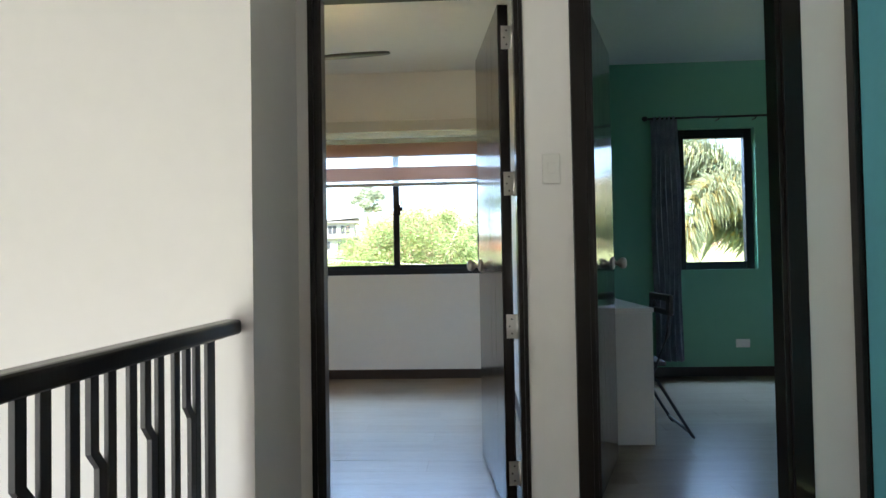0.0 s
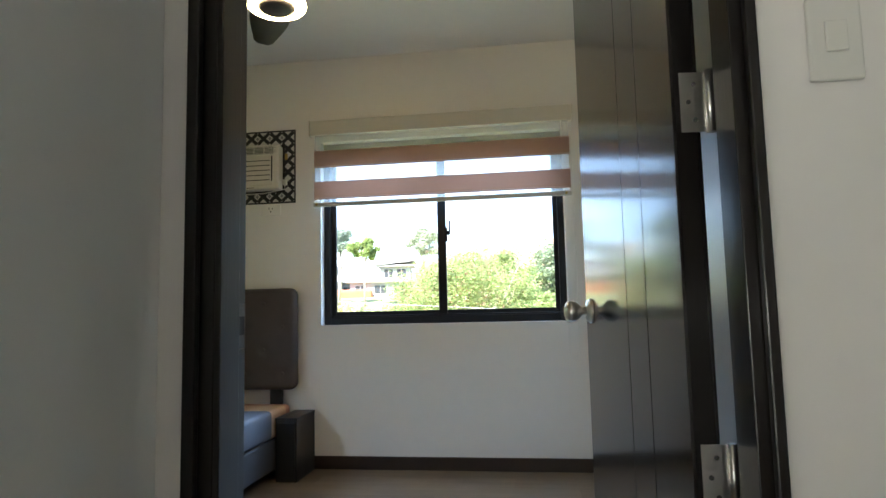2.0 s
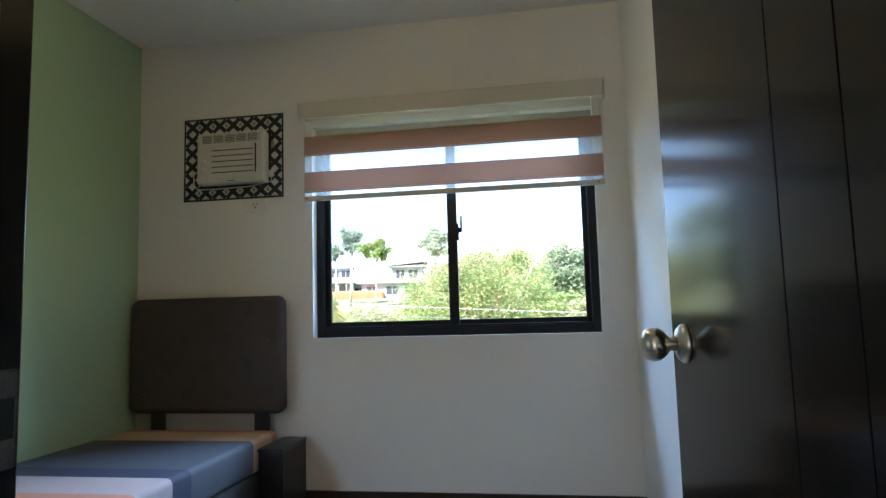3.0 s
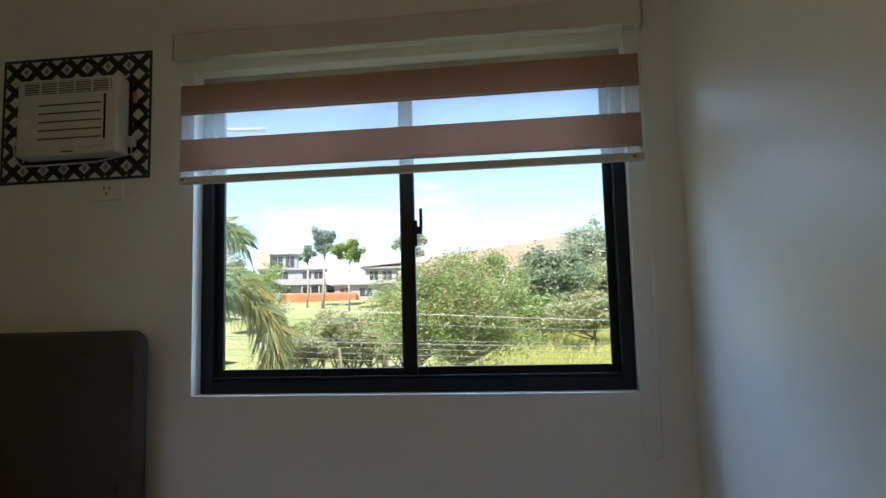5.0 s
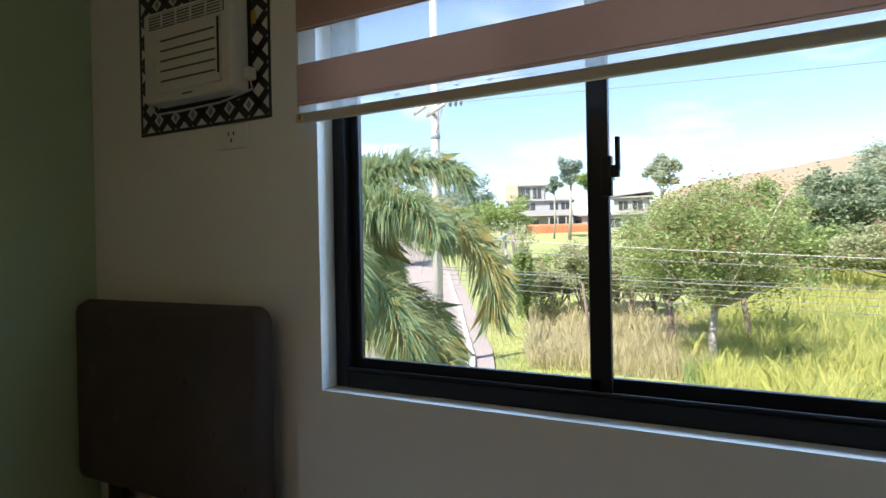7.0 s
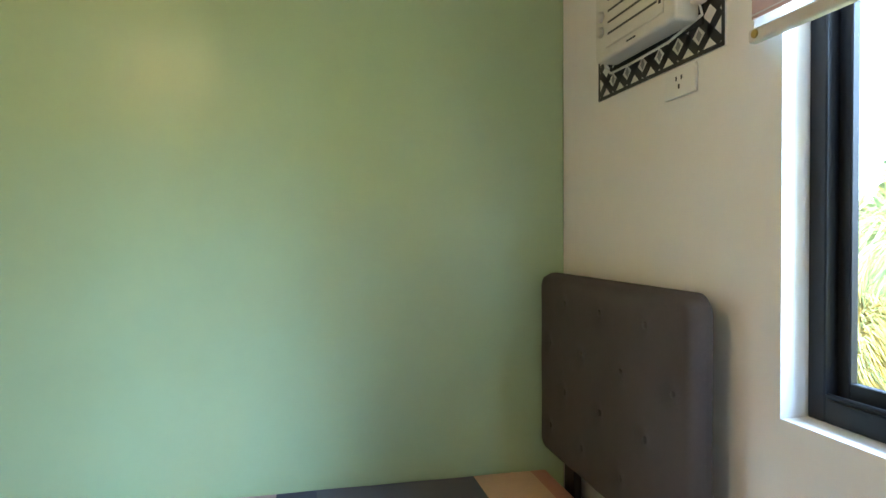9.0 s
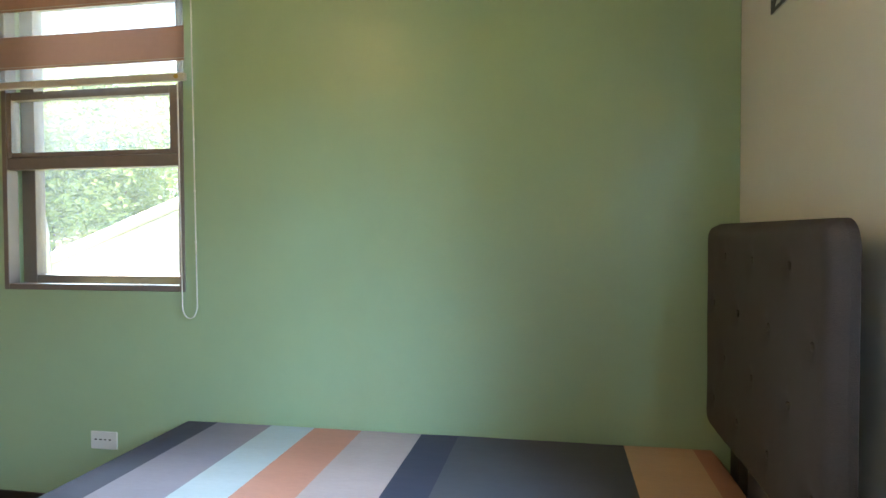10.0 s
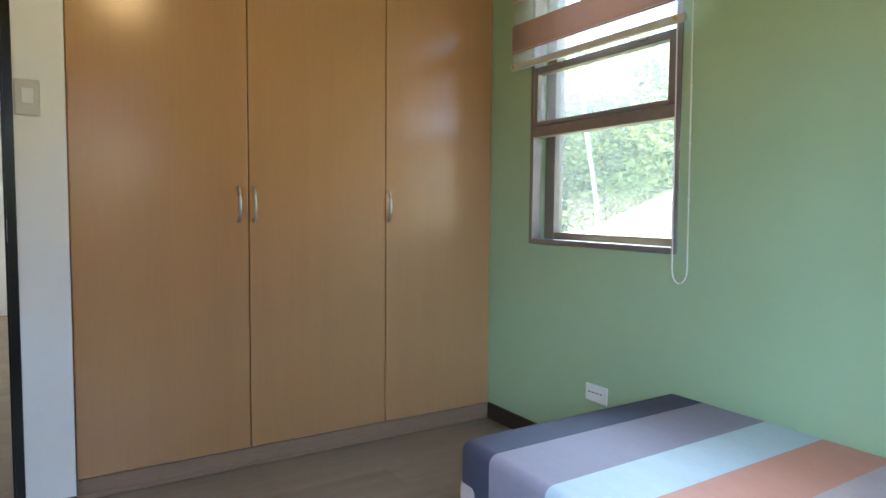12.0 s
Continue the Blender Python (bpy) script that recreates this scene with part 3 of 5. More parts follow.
y0, y1, z0, z1 = WINW
w3 = tagged(thing("window_3", (WEST - 0.05, y0, z0), "bronze aluminium window with open top-hung sash", "window"), kind="structure")
xa, xb = WEST - 0.145, WEST + 0.006
for a, b, c, d in ((y0, y0 + 0.024, z0, z1), (y1 - 0.024, y1, z0, z1), (y0 + 0.024, y1 - 0.024, z0, z0 + 0.024), (y0 + 0.024, y1 - 0.024, z1 - 0.03, z1)):
    part("window_frame", B(WEST - 0.05, xb, a, b, c, d, bevel=0.002, seg=1), M_BROWNAL, w3)
for a, b, c, d in ((y0 + 0.002, y0 + 0.07, z0, z1), (y1 - 0.05, y1 - 0.002, z0, z1), (y0 + 0.07, y1 - 0.05, z0 + 0.002, z0 + 0.055), (y0 + 0.07, y1 - 0.05, z1 - 0.06, z1)):
    part("outer_frame", B(xa, WEST - 0.09, a, b, c, d, bevel=0.002, seg=1), M_BROWNAL, w3)
part("transom", B(WEST - 0.05, xb - 0.002, y0 + 0.024, y1 - 0.024, 1.452, 1.500, bevel=0.003), M_BROWNAL, w3)
sash = part("awning_sash", B(WEST - 0.04, WEST + 0.003, y0 + 0.026, y0 + 0.046, 1.503, 1.775), M_BROWNAL, w3)
for a, b, c, d in ((y1 - 0.06, y1 - 0.026, 1.503, 1.775), (y0 + 0.046, y1 - 0.06, 1.503, 1.522), (y0 + 0.046, y1 - 0.06, 1.742, 1.775)):
    part("sash_rail", B(WEST - 0.04, WEST + 0.003, a, b, c, d, bevel=0.002, seg=1), M_BROWNAL, sash)
for a, b in ((y0 + 0.17, y0 + 0.21), (y1 - 0.20, y1 - 0.16)):
    part("sash_catch", B(WEST + 0.003, WEST + 0.010, a, b, 1.762, 1.772, bevel=0.002), M_BROWNAL, sash)
g = part("pane", B(WEST - 0.020, WEST - 0.015, y0 + 0.04, y1 - 0.05, 1.515, 1.750), M_GLASSW, sash, "rain-spotted glass pane")
g.visible_shadow = False
pane(w3, WEST - 0.120, WEST - 0.115, y0 + 0.06, y1 - 0.045, z0 + 0.04, z1 - 0.05, M_GLASSW)


# ---- zebra blinds ----
def zebra_blind(name, at, label, length, rail_z, top_z, bands, chain):
    """A blind along local x (its right end at length) in front of a wall whose face is local y = 0, the room at negative y."""
    t = thing(name, at.translation, label, "window blind")

    def put(nm, bm, m, lab="", parent=t):
        bm.transform(at)
        return part(nm, bm, m, parent, lab)
    put("cassette", B(-0.032, length + 0.022, -0.058, -0.003, top_z - 0.104, top_z, bevel=0.008, seg=3), M_BOX, "cream blind cassette")
    put("end_cap", B(-0.036, -0.0322, -0.060, -0.003, top_z - 0.106, top_z + 0.002, bevel=0.001, seg=1), M_RAIL)
    put("end_cap", B(length + 0.0222, length + 0.026, -0.060, -0.003, top_z - 0.106, top_z + 0.002, bevel=0.001, seg=1), M_RAIL)
    edges = [top_z - 0.104]
    for hi, lo in bands:
        edges += [hi, lo]
    for hi, lo in zip(edges[0::2], [b[0] for b in bands] + [rail_z + 0.028]):
        put("sheer_strip", sheet(0.004, length - 0.004, -0.048, lo, hi), M_SHEER, "sheer translucent mesh strip")
    for hi, lo in bands:
        put("cloth_band", sheet(0.0, length, -0.051, lo - 0.002, hi + 0.002), M_BAND, "pinkish tan cloth band")
        put("band_seam", B(0.0, length, -0.0535, -0.0515, lo + 0.006, lo + 0.009), M_RAIL)
    rail = put("bottom_rail", B(-0.004, length + 0.004, -0.060, -0.038, rail_z, rail_z + 0.03, bevel=0.006, seg=3), M_RAIL, "cream bottom rail")
    for x in (0.02, length - 0.03):
        put("rail_stud", lathe(bmesh.new(), [(0.009, 0), (0.009, 0.004), (0.004, 0.006)], pose(x, -0.060, rail_z + 0.016, 90, 0, 0), 14), M_YELLOW, "", rail)
    cx, low = chain
    pts = [(cx, -0.05, top_z - 0.06)] + [(cx, -0.05 + 0.02 * k / 10, top_z - 0.06 - (top_z - 0.06 - low - 0.05) * k / 10) for k in range(1, 11)]
    pts += [(cx - 0.032 + 0.032 * math.cos(a), -0.03, low + 0.05 - 0.05 * math.sin(a)) for a in [math.pi * k / 10 for k in range(1, 11)]]
    pts += [(cx - 0.064, -0.03 - 0.02 * k / 10, low + 0.05 + (top_z - 0.06 - low - 0.05) * k / 10) for k in range(1, 11)]
    cord = put("bead_chain", tube(bmesh.new(), pts, 0.0026, 6), M_PLASTIC, "white bead chain loop")
    for k in range(3):
        z = low + 0.30 + 0.20 * k
        put("chain_joint", lathe(bmesh.new(), [(0.002, -0.006), (0.0042, -0.003), (0.0042, 0.003), (0.002, 0.006)], pose(cx, -0.05 + 0.02 * (top_z - z) / (top_z - low), z), 10), M_PLASTIC, "", cord)
    return t

def sheet(x0, x1, y, z0, z1, n=24):
    """A cloth strip of 1 mm with a slight sag."""
    bm = bmesh.new()
    rows = []
    for yy in (y, y - 0.001):
        for z in (z0, z1):
            rows.append([bm.verts.new((x0 + (x1 - x0) * k / n, yy + 0.0012 * math.sin(5 * k / n + z * 9), z)) for k in range(n + 1)])
    a, b, c, d = rows
    for k in range(n):
        for p, q in ((a, b), (b, d), (d, c), (c, a)):
            bm.faces.new((p[k], p[k + 1], q[k + 1], q[k]))
    bm.faces.new((a[0], b[0], d[0], c[0]))
    bm.faces.new((a[n], b[n], d[n], c[n]))
    return bm

zebra_blind("window_blind", pose(-1.432, NORTH, 0), "pinkish tan striped zebra blind half raised", 1.734, 1.757, 2.362,
            ((2.147, 2.031), (1.931, 1.810)), (1.747, 0.72))
zebra_blind("window_blind", pose(WEST, 2.993, 0, 0, 0, 90), "pinkish tan striped zebra blind over bedroom window", 0.972, 1.775, 2.352,
            ((2.215, 2.09), (1.985, 1.855)), (1.000, 0.845))


# ---- bed ----
BX0, BX1, BY0, BY1, BTOP = -2.538, -1.590, 3.930, 5.925, 0.438
bed = thing("bed", (-2.06, 4.95, 0), "single bed with charcoal base and dark upholstered headboard", "bed")
part("bed_base", B(BX0 + 0.004, BX1 - 0.010, 4.03, BY1 - 0.01, 0.06, 0.262, bevel=0.02, seg=3), M_BEDB, bed, "charcoal cloth bed base")
for lx in (BX0 + 0.07, BX1 - 0.08):
    for ly in (4.10, 5.82):
        part("leg", lathe(bmesh.new(), [(0.022, 0), (0.026, 0.062)], pose(lx, ly, 0), 14), M_IRON, bed)
HX0, HX1, HZ0, HZ1, HY = -2.522, -1.542, 0.530, 1.206, 5.882
hb = bmesh.new()
NX, NZ = 72, 50
BUTTONS = [(HX0 + 0.10 + 0.263 * i + 0.13 * (j % 2), HZ0 + 0.11 + 0.155 * j) for j in range(4) for i in range(4 - j % 2)]
def head_front(u, v):
    x, z = HX0 + (HX1 - HX0) * u, HZ0 + (HZ1 - HZ0) * v
    R, r = 0.055, 0.036
    a, b = max(HX0 + R - x, x - HX1 + R, 0) / R, max(HZ0 + R - z, z - HZ1 + R, 0) / R
    if a > 0 and b > 0:                                   # round the corners of the outline
        k = max(a, b) / math.hypot(a, b)
        x += (1 if x < (HX0 + HX1) / 2 else -1) * R * a * (1 - k)
        z += (1 if z < (HZ0 + HZ1) / 2 else -1) * R * b * (1 - k)
    edge = R * (1 - max(a, b)) if a > 0 or b > 0 else R
    round_ = 0.0 if edge > r else r - math.sqrt(max(0, r * r - (r - edge) ** 2))
    pull = sum(0.010 * math.exp(-((x - a) ** 2 + (z - b) ** 2) / 0.0009) for a, b in BUTTONS)
    return Vector((x, HY + min(0.050, round_) + pull + 0.0035 * noise.noise(Vector((x * 5, 1, z * 5))), z))
grid = [[hb.verts.new(head_front(i / NX, j / NZ)) for i in range(NX + 1)] for j in range(NZ + 1)]
for j in range(NZ):
    for i in range(NX):
        hb.faces.new((grid[j][i], grid[j][i + 1], grid[j + 1][i + 1], grid[j + 1][i])).smooth = True
rim = grid[0] + [r[NX] for r in grid[1:]] + grid[NZ][-2::-1] + [r[0] for r in grid[-2:0:-1]]
back = [hb.verts.new((v.co.x, 5.936, v.co.z)) for v in rim]
for k in range(len(rim)):
    hb.faces.new((rim[k], rim[(k + 1) % len(rim)], back[(k + 1) % len(rim)], back[k]))
hb.faces.new(back[::-1])
head = part("headboard", hb, M_HEAD, bed, "dark taupe button-tufted headboard")
for a, b in BUTTONS:
    part("button", lathe(bmesh.new(), [(0.011, 0), (0.010, 0.004), (0.005, 0.006)], pose(a, HY + 0.010, b, 90, 0, 0), 12), M_HEAD, head)
for a in (HX0 + 0.12, HX1 - 0.20):
    part("headboard_post", B(a, a + 0.085, 5.9365, 5.966, 0.02, HZ0 + 0.12, bevel=0.003), M_IRON, bed, "black headboard post")

mt = bmesh.new()
STRIPES = [(BY0, "navy"), (4.078, "mauve"), (4.305, "ice"), (4.480, "rust"), (4.667, "blush"), (4.897, "navy"), (5.035, "slate"), (5.617, "peach"), (5.845, "rust"), (BY1, "")]
SLOTS = list(CLOTH)
def ring(y, inset):
    """Rounded outline of the mattress across the bed at y."""
    pts = []
    lo, hi, r = 0.262, BTOP - inset, 0.028
    for cx, cz, a0 in ((BX1 - r - inset, hi - r, 0), (BX0 + r + inset, hi - r, 90), (BX0 + r + inset, lo + r, 180), (BX1 - r - inset, lo + r, 270)):
        pts += [(cx + r * math.cos(radians(a0 + 22.5 * k)), y, cz + r * math.sin(radians(a0 + 22.5 * k))) for k in range(5)]
    return pts
ys = [BY0, BY0 + 0.006, BY0 + 0.02] + [s[0] for s in STRIPES[1:-1]] + [BY1 - 0.02, BY1]
extra = []
for a, b in zip(ys, ys[1:]):
    n = max(1, int((b - a) / 0.06))
    extra += [a + (b - a) * k / n for k in range(n)]
ys = extra + [BY1]
last = None
for y in ys:
    e = min(y - BY0, BY1 - y)
    inset = 0.020 if e < 0.001 else 0.008 if e < 0.012 else 0.0
    now = [mt.verts.new(Vector(p) + Vector((0, 0, 0.0016 * noise.noise(Vector((p[0] * 7, y * 7, 3)))))) for p in ring(y, inset)]
    if last:
        mid = (y + ly_) / 2
        slot = SLOTS.index([s[1] for s in STRIPES if s[0] <= mid][-1])
        for k in range(len(now)):
            f = mt.faces.new((last[k], last[(k + 1) % len(now)], now[(k + 1) % len(now)], now[k]))
            f.smooth, f.material_index = True, slot
    else:
        mt.faces.new(now[::-1]).material_index = SLOTS.index("navy")
    last, ly_ = now, y
mt.faces.new(last).material_index = SLOTS.index("rust")
mattress = tagged(new("mattress", to_mesh("mattress", mt, [M_CLOTH[k] for k in SLOTS])), "bare mattress in multicoloured striped cotton cover", "mattress")
part("cover_border", B(BX0 - 0.0, BX1 + 0.003, BY0 - 0.004, 4.026, 0.200, 0.330, bevel=0.026, seg=3), M_CLOTH["blush"], mattress, "pale pink lower border of the cover")

box_ = thing("bedside_box", (-1.47, 5.8, 0), "black wooden bedside box with slotted top", "nightstand")
part("body", B(-1.583, -1.445, 5.66, 5.982, 0.0, 0.372, bevel=0.004), M_BLACKW, box_)
part("top_panel", B(-1.586, -1.442, 5.655, 5.984, 0.3722, 0.389, bevel=0.003), M_BLACKW, box_)
part("slot", B(-1.548, -1.530, 5.72, 5.93, 0.3892, 0.3908), M_GREYP, box_)
part("front_panel", B(-1.57, -1.458, 5.652, 5.6598, 0.03, 0.36, bevel=0.002), M_BLACKW, box_)

# ---- fitted wardrobe ----
WF, WR = 2.768, -0.646                           # its front face and its end beside the doorway
ward = thing("wardrobe", (-1.6, 2.6, 0), "built-in tan wood laminate wardrobe with three doors", "wardrobe")
part("carcass", B(WEST + 0.003, WR, 2.405, WF - 0.020, 0.0, CEILING - 0.004), M_WARD, ward)
part("plinth", B(WEST + 0.004, WR - 0.001, WF - 0.0195, WF - 0.008, 0.004, 0.078, bevel=0.002), M_TOE, ward, "worn wooden plinth")
part("plinth_strip", B(WEST + 0.004, WR - 0.002, WF - 0.0078, WF + 0.004, 0.001, 0.018, bevel=0.003), M_TOE, ward)
for a, b, hx in ((-1.291, WR - 0.002, -1.252), (-1.930, -1.294, -1.314), (WEST + 0.004, -1.933, -1.944)):
    dr = part("wardrobe_door", B(a + 0.0008, b - 0.0008, WF - 0.0193, WF, 0.082, 2.46, bevel=0.0035), M_WARD, ward, "flat tan wood laminate door")
    pts = [(hx, WF + 0.028 * math.sin(math.pi * k / 10) ** 0.6, 1.050 + 0.142 * k / 10) for k in range(11)]
    part("handle", tube(bmesh.new(), pts, [0.0078] + [0.0068] * 9 + [0.0078], 10), M_STEEL, dr, "steel bow handle")
part("top_filler", B(WEST + 0.004, WR - 0.002, WF - 0.0193, WF - 0.002, 2.464, CEILING - 0.005, bevel=0.002), M_WARD, ward)


# ---- switches and sockets ----
def plate_on(name, m, w, h, label, category, rockers=(), slots=(), face=M_PLASTIC):
    """A wall plate; local x along the wall, y out of it (negative), z up, centred."""
    t = thing(name, m.translation, label, category)
    def put(nm, bm, mm, parent=t):
        bm.transform(m)
        return part(nm, bm, mm, parent)
    p = put("plate", B(-w / 2, w / 2, -0.010, -0.0005, -h / 2, h / 2, bevel=0.004, seg=3), face)
    for x, z, rw, rh in rockers:
        put("rocker", B(x - rw / 2, x + rw / 2, -0.015, -0.0102, z - rh / 2, z + rh / 2, bevel=0.002), M_PLASTIC, p)
    for x, z, sw, sh in slots:
        put("socket_slot", B(x - sw / 2, x + sw / 2, -0.0112, -0.0098, z - sh / 2, z + sh / 2), M_SLOT, p)
    return t

plate_on("light_switch", pose(0.466, DOOR_S, 1.413), 0.072, 0.122, "white plastic light switch on hall wall", "light switch", ((0, 0.002, 0.030, 0.045),))
plate_on("light_switch", pose(-0.535, DOOR_N, 1.464, 0, 0, 180), 0.072, 0.118, "pale plastic light switch beside wardrobe", "light switch", ((0, 0.004, 0.034, 0.05),), face=M_RAIL)
plate_on("wall_socket", pose(WEST, 3.548, 0.328, 0, 0, 90), 0.122, 0.074, "white plastic double socket on green wall", "wall socket",
         (), [(-0.036 + 0.022 * k, 0.004, 0.010, 0.005) for k in range(4)])
plate_on("wall_socket", pose(-1.764, NORTH, 1.757), 0.142, 0.078, "white plastic socket below air conditioner", "wall socket",
         (), ((-0.012, 0.012, 0.005, 0.012), (0.012, 0.012, 0.005, 0.012), (0, -0.010, 0.006, 0.012)))
plate_on("wall_socket", pose(2.520, NORTH, 0.290), 0.122, 0.074, "white plastic socket on teal wall", "wall socket")

# ---- patterned panel and window air conditioner ----
PX0, PX1, PZ0, PZ1 = -2.240, -1.583, 1.804, 2.326
panel = thing("patterned_panel", (-1.91, NORTH, PZ0), "black and white geometric patterned panel round air conditioner", "wall panel")
part("backing", B(PX0, PX1, NORTH - 0.005, NORTH, PZ0, PZ1), M_TILEW, panel)
for a, b, c, d in ((PX0, PX1, PZ0, PZ0 + 0.011), (PX0, PX1, PZ1 - 0.011, PZ1), (PX0, PX0 + 0.011, PZ0 + 0.011, PZ1 - 0.011), (PX1 - 0.011, PX1, PZ0 + 0.011, PZ1 - 0.011)):
    part("border", B(a, b, NORTH - 0.0065, NORTH - 0.0048, c, d), M_TILEB, panel)
CW, CH = (PX1 - PX0 - 0.022) / 7, (PZ1 - PZ0 - 0.022) / 6
AX0, AX1, AZ0, AZ1 = -2.108, -1.674, 1.892, 2.205
for i in range(7):
    for j in range(6):
        cx, cz = PX0 + 0.011 + (i + 0.5) * CW, PZ0 + 0.011 + (j + 0.5) * CH
        if AX0 < cx < AX1 and AZ0 < cz < AZ1:
            continue
        bm = bmesh.new()
        for sx, sz in ((1, 1), (1, -1), (-1, 1), (-1, -1)):
            x1_, z1_ = cx + sx * CW * 0.46, cz + sz * CH * 0.46
            if not (PX0 + 0.01 < x1_ < PX1 - 0.01 and PZ0 + 0.01 < z1_ < PZ1 - 0.01):
                continue
            d = Vector((sx * CW, 0, sz * CH)).normalized()
            n = Vector((d.z, 0, -d.x)) * 0.0125
            p, q = Vector((cx, NORTH - 0.0066, cz)), Vector((x1_, NORTH - 0.0066, z1_))
            vs = [bm.verts.new(v) for v in (p - n, p + n, q + n, q - n)]
            bk = [bm.verts.new(v.co + Vector((0, 0.0014, 0))) for v in vs]
            bm.faces.new(vs)
            for k in range(4):
                bm.faces.new((vs[k], vs[(k + 1) % 4], bk[(k + 1) % 4], bk[k]))
        if bm.faces:
            part("black_cross", bm, M_TILEB, panel)
        else:
            bm.free()
for i in range(1, 7):
    for j in range(6):
        cx, cz = PX0 + 0.011 + i * CW, PZ0 + 0.011 + (j + 0.5) * CH
        if AX0 + 0.02 < cx < AX1 - 0.02 and AZ0 + 0.02 < cz < AZ1 - 0.02:
            continue
        bm = bmesh.new()
        vs = [bm.verts.new((cx + a * CW, NORTH - 0.0058, cz + b * CH)) for a, b in ((0.13, 0), (0, 0.19), (-0.13, 0), (0, -0.19))]
        bk = [bm.verts.new(v.co + Vector((0, 0.0010, 0))) for v in vs]
        bm.faces.new(vs)
        for k in range(4):
            bm.faces.new((vs[k], vs[(k + 1) % 4], bk[(k + 1) % 4], bk[k]))
        part("grey_diamond", bm, M_TILEG, panel)

ac = thing("air_conditioner", (-1.89, NORTH, AZ0), "cream plastic window air conditioner in patterned panel", "air conditioner")
FY = NORTH - 0.085
part("housing", B(AX0, AX1, FY, NORTH - 0.0075, AZ0, AZ1, bevel=0.012, seg=3), M_CREAM, ac)
part("gasket", B(AX0 - 0.012, AX1 + 0.012, NORTH - 0.012, NORTH - 0.0068, AZ0 - 0.012, AZ1 + 0.010), M_SLOT, ac)
outlet = part("air_outlet", B(AX0 + 0.030, AX1 - 0.028, FY - 0.002, FY + 0.004, AZ1 - 0.062, AZ1 - 0.014), M_GREYP, ac, "louvred air outlet")
for k in range(5):
    part("louvre", B(AX0 + 0.030, AX1 - 0.028, FY - 0.006, FY - 0.0022, AZ1 - 0.060 + 0.0098 * k, AZ1 - 0.0565 + 0.0098 * k), M_CREAM, outlet)
for k in range(6):
    x = AX0 + 0.030 + 0.0735 * k
    part("louvre_divider", B(x, x + 0.006, FY - 0.007, FY - 0.0022, AZ1 - 0.063, AZ1 - 0.013), M_CREAM, outlet)
grille = part("front_grille", B(AX0 + 0.085, AX1 - 0.040, FY - 0.009, FY - 0.0002, AZ0 + 0.028, AZ1 - 0.072, bevel=0.004), M_CREAM, ac, "cream front grille")
for k in range(5):
    z = AZ0 + 0.062 + 0.034 * k
    part("grille_slot", B(AX0 + 0.105, AX1 - 0.062, FY - 0.0105, FY - 0.0088, z, z + 0.006), M_GREYP, grille)
part("side_slot", B(AX1 - 0.052, AX1 - 0.043, FY - 0.0105, FY - 0.0088, AZ0 + 0.055, AZ1 - 0.08), M_SLOT, grille)
part("badge", B(AX0 + 0.20, AX0 + 0.25, FY - 0.0012, FY - 0.0002, AZ0 + 0.012, AZ0 + 0.017), M_GREYP, ac, "small grey badge")
for z in (AZ0 + 0.135, AZ0 + 0.088):
    part("control_knob", lathe(bmesh.new(), [(0.017, 0), (0.016, 0.010), (0.010, 0.013)], pose(AX0 + 0.045, FY, z, 90, 0, 0), 16), M_CREAM, ac)
part("sealing_foam", B(AX1 + 0.014, AX1 + 0.034, NORTH - 0.016, NORTH - 0.0067, AZ1 - 0.095, AZ1 - 0.050, bevel=0.005), M_YELLOW, ac, "yellowed scrap of sealing foam")
part("power_cord", tube(bmesh.new(), [(AX0 - 0.004, NORTH - 0.05, AZ0 + 0.10), (AX0 - 0.045, NORTH - 0.04, AZ0 + 0.07), (AX0 - 0.055, NORTH - 0.02, AZ0 + 0.01), (AX0 - 0.03, NORTH - 0.014, AZ0 - 0.016),
     (AX0 + 0.10, NORTH - 0.014, AZ0 - 0.018), (AX0 + 0.30, NORTH - 0.014, AZ0 - 0.014), (AX1 + 0.016, NORTH - 0.014, AZ0 + 0.01), (AX1 + 0.02, NORTH - 0.03, AZ0 + 0.05)], 0.004, 8), M_CREAM, ac, "cream power cord")
part("plug", B(AX1 + 0.006, AX1 + 0.036, NORTH - 0.045, NORTH - 0.012, AZ0 + 0.035, AZ0 + 0.075, bevel=0.006), M_CREAM, ac)

# ---- ceiling fan with ring lamp ----
FX, FYC, FZ = -0.965, 4.215, 2.355
fan = thing("ceiling_fan", (FX, FYC, CEILING), "dark three-blade ceiling fan with lit ring lamp", "ceiling fan")
part("canopy", lathe(bmesh.new(), [(0.065, CEILING - 0.001), (0.065, CEILING - 0.02), (0.04, CEILING - 0.06), (0.014, CEILING - 0.065)], pose(FX, FYC, 0)), M_IRON, fan)
part("rod", tube(bmesh.new(), [(FX, FYC, CEILING - 0.06), (FX, FYC, FZ + 0.09)], 0.013, 12), M_IRON, fan)
part("motor", lathe(bmesh.new(), [(0.02, FZ + 0.11), (0.085, FZ + 0.09), (0.11, FZ + 0.05), (0.11, FZ + 0.0), (0.09, FZ - 0.03), (0.02, FZ - 0.035)], pose(FX, FYC, 0)), M_IRON, fan)
lamp = part("lamp_body", lathe(bmesh.new(), [(0.06, FZ - 0.03), (0.075, FZ - 0.045), (0.075, FZ - 0.075), (0.055, FZ - 0.082), (0.002, FZ - 0.083)], pose(FX, FYC, 0)), M_IRON, fan)
ringb = bmesh.new()
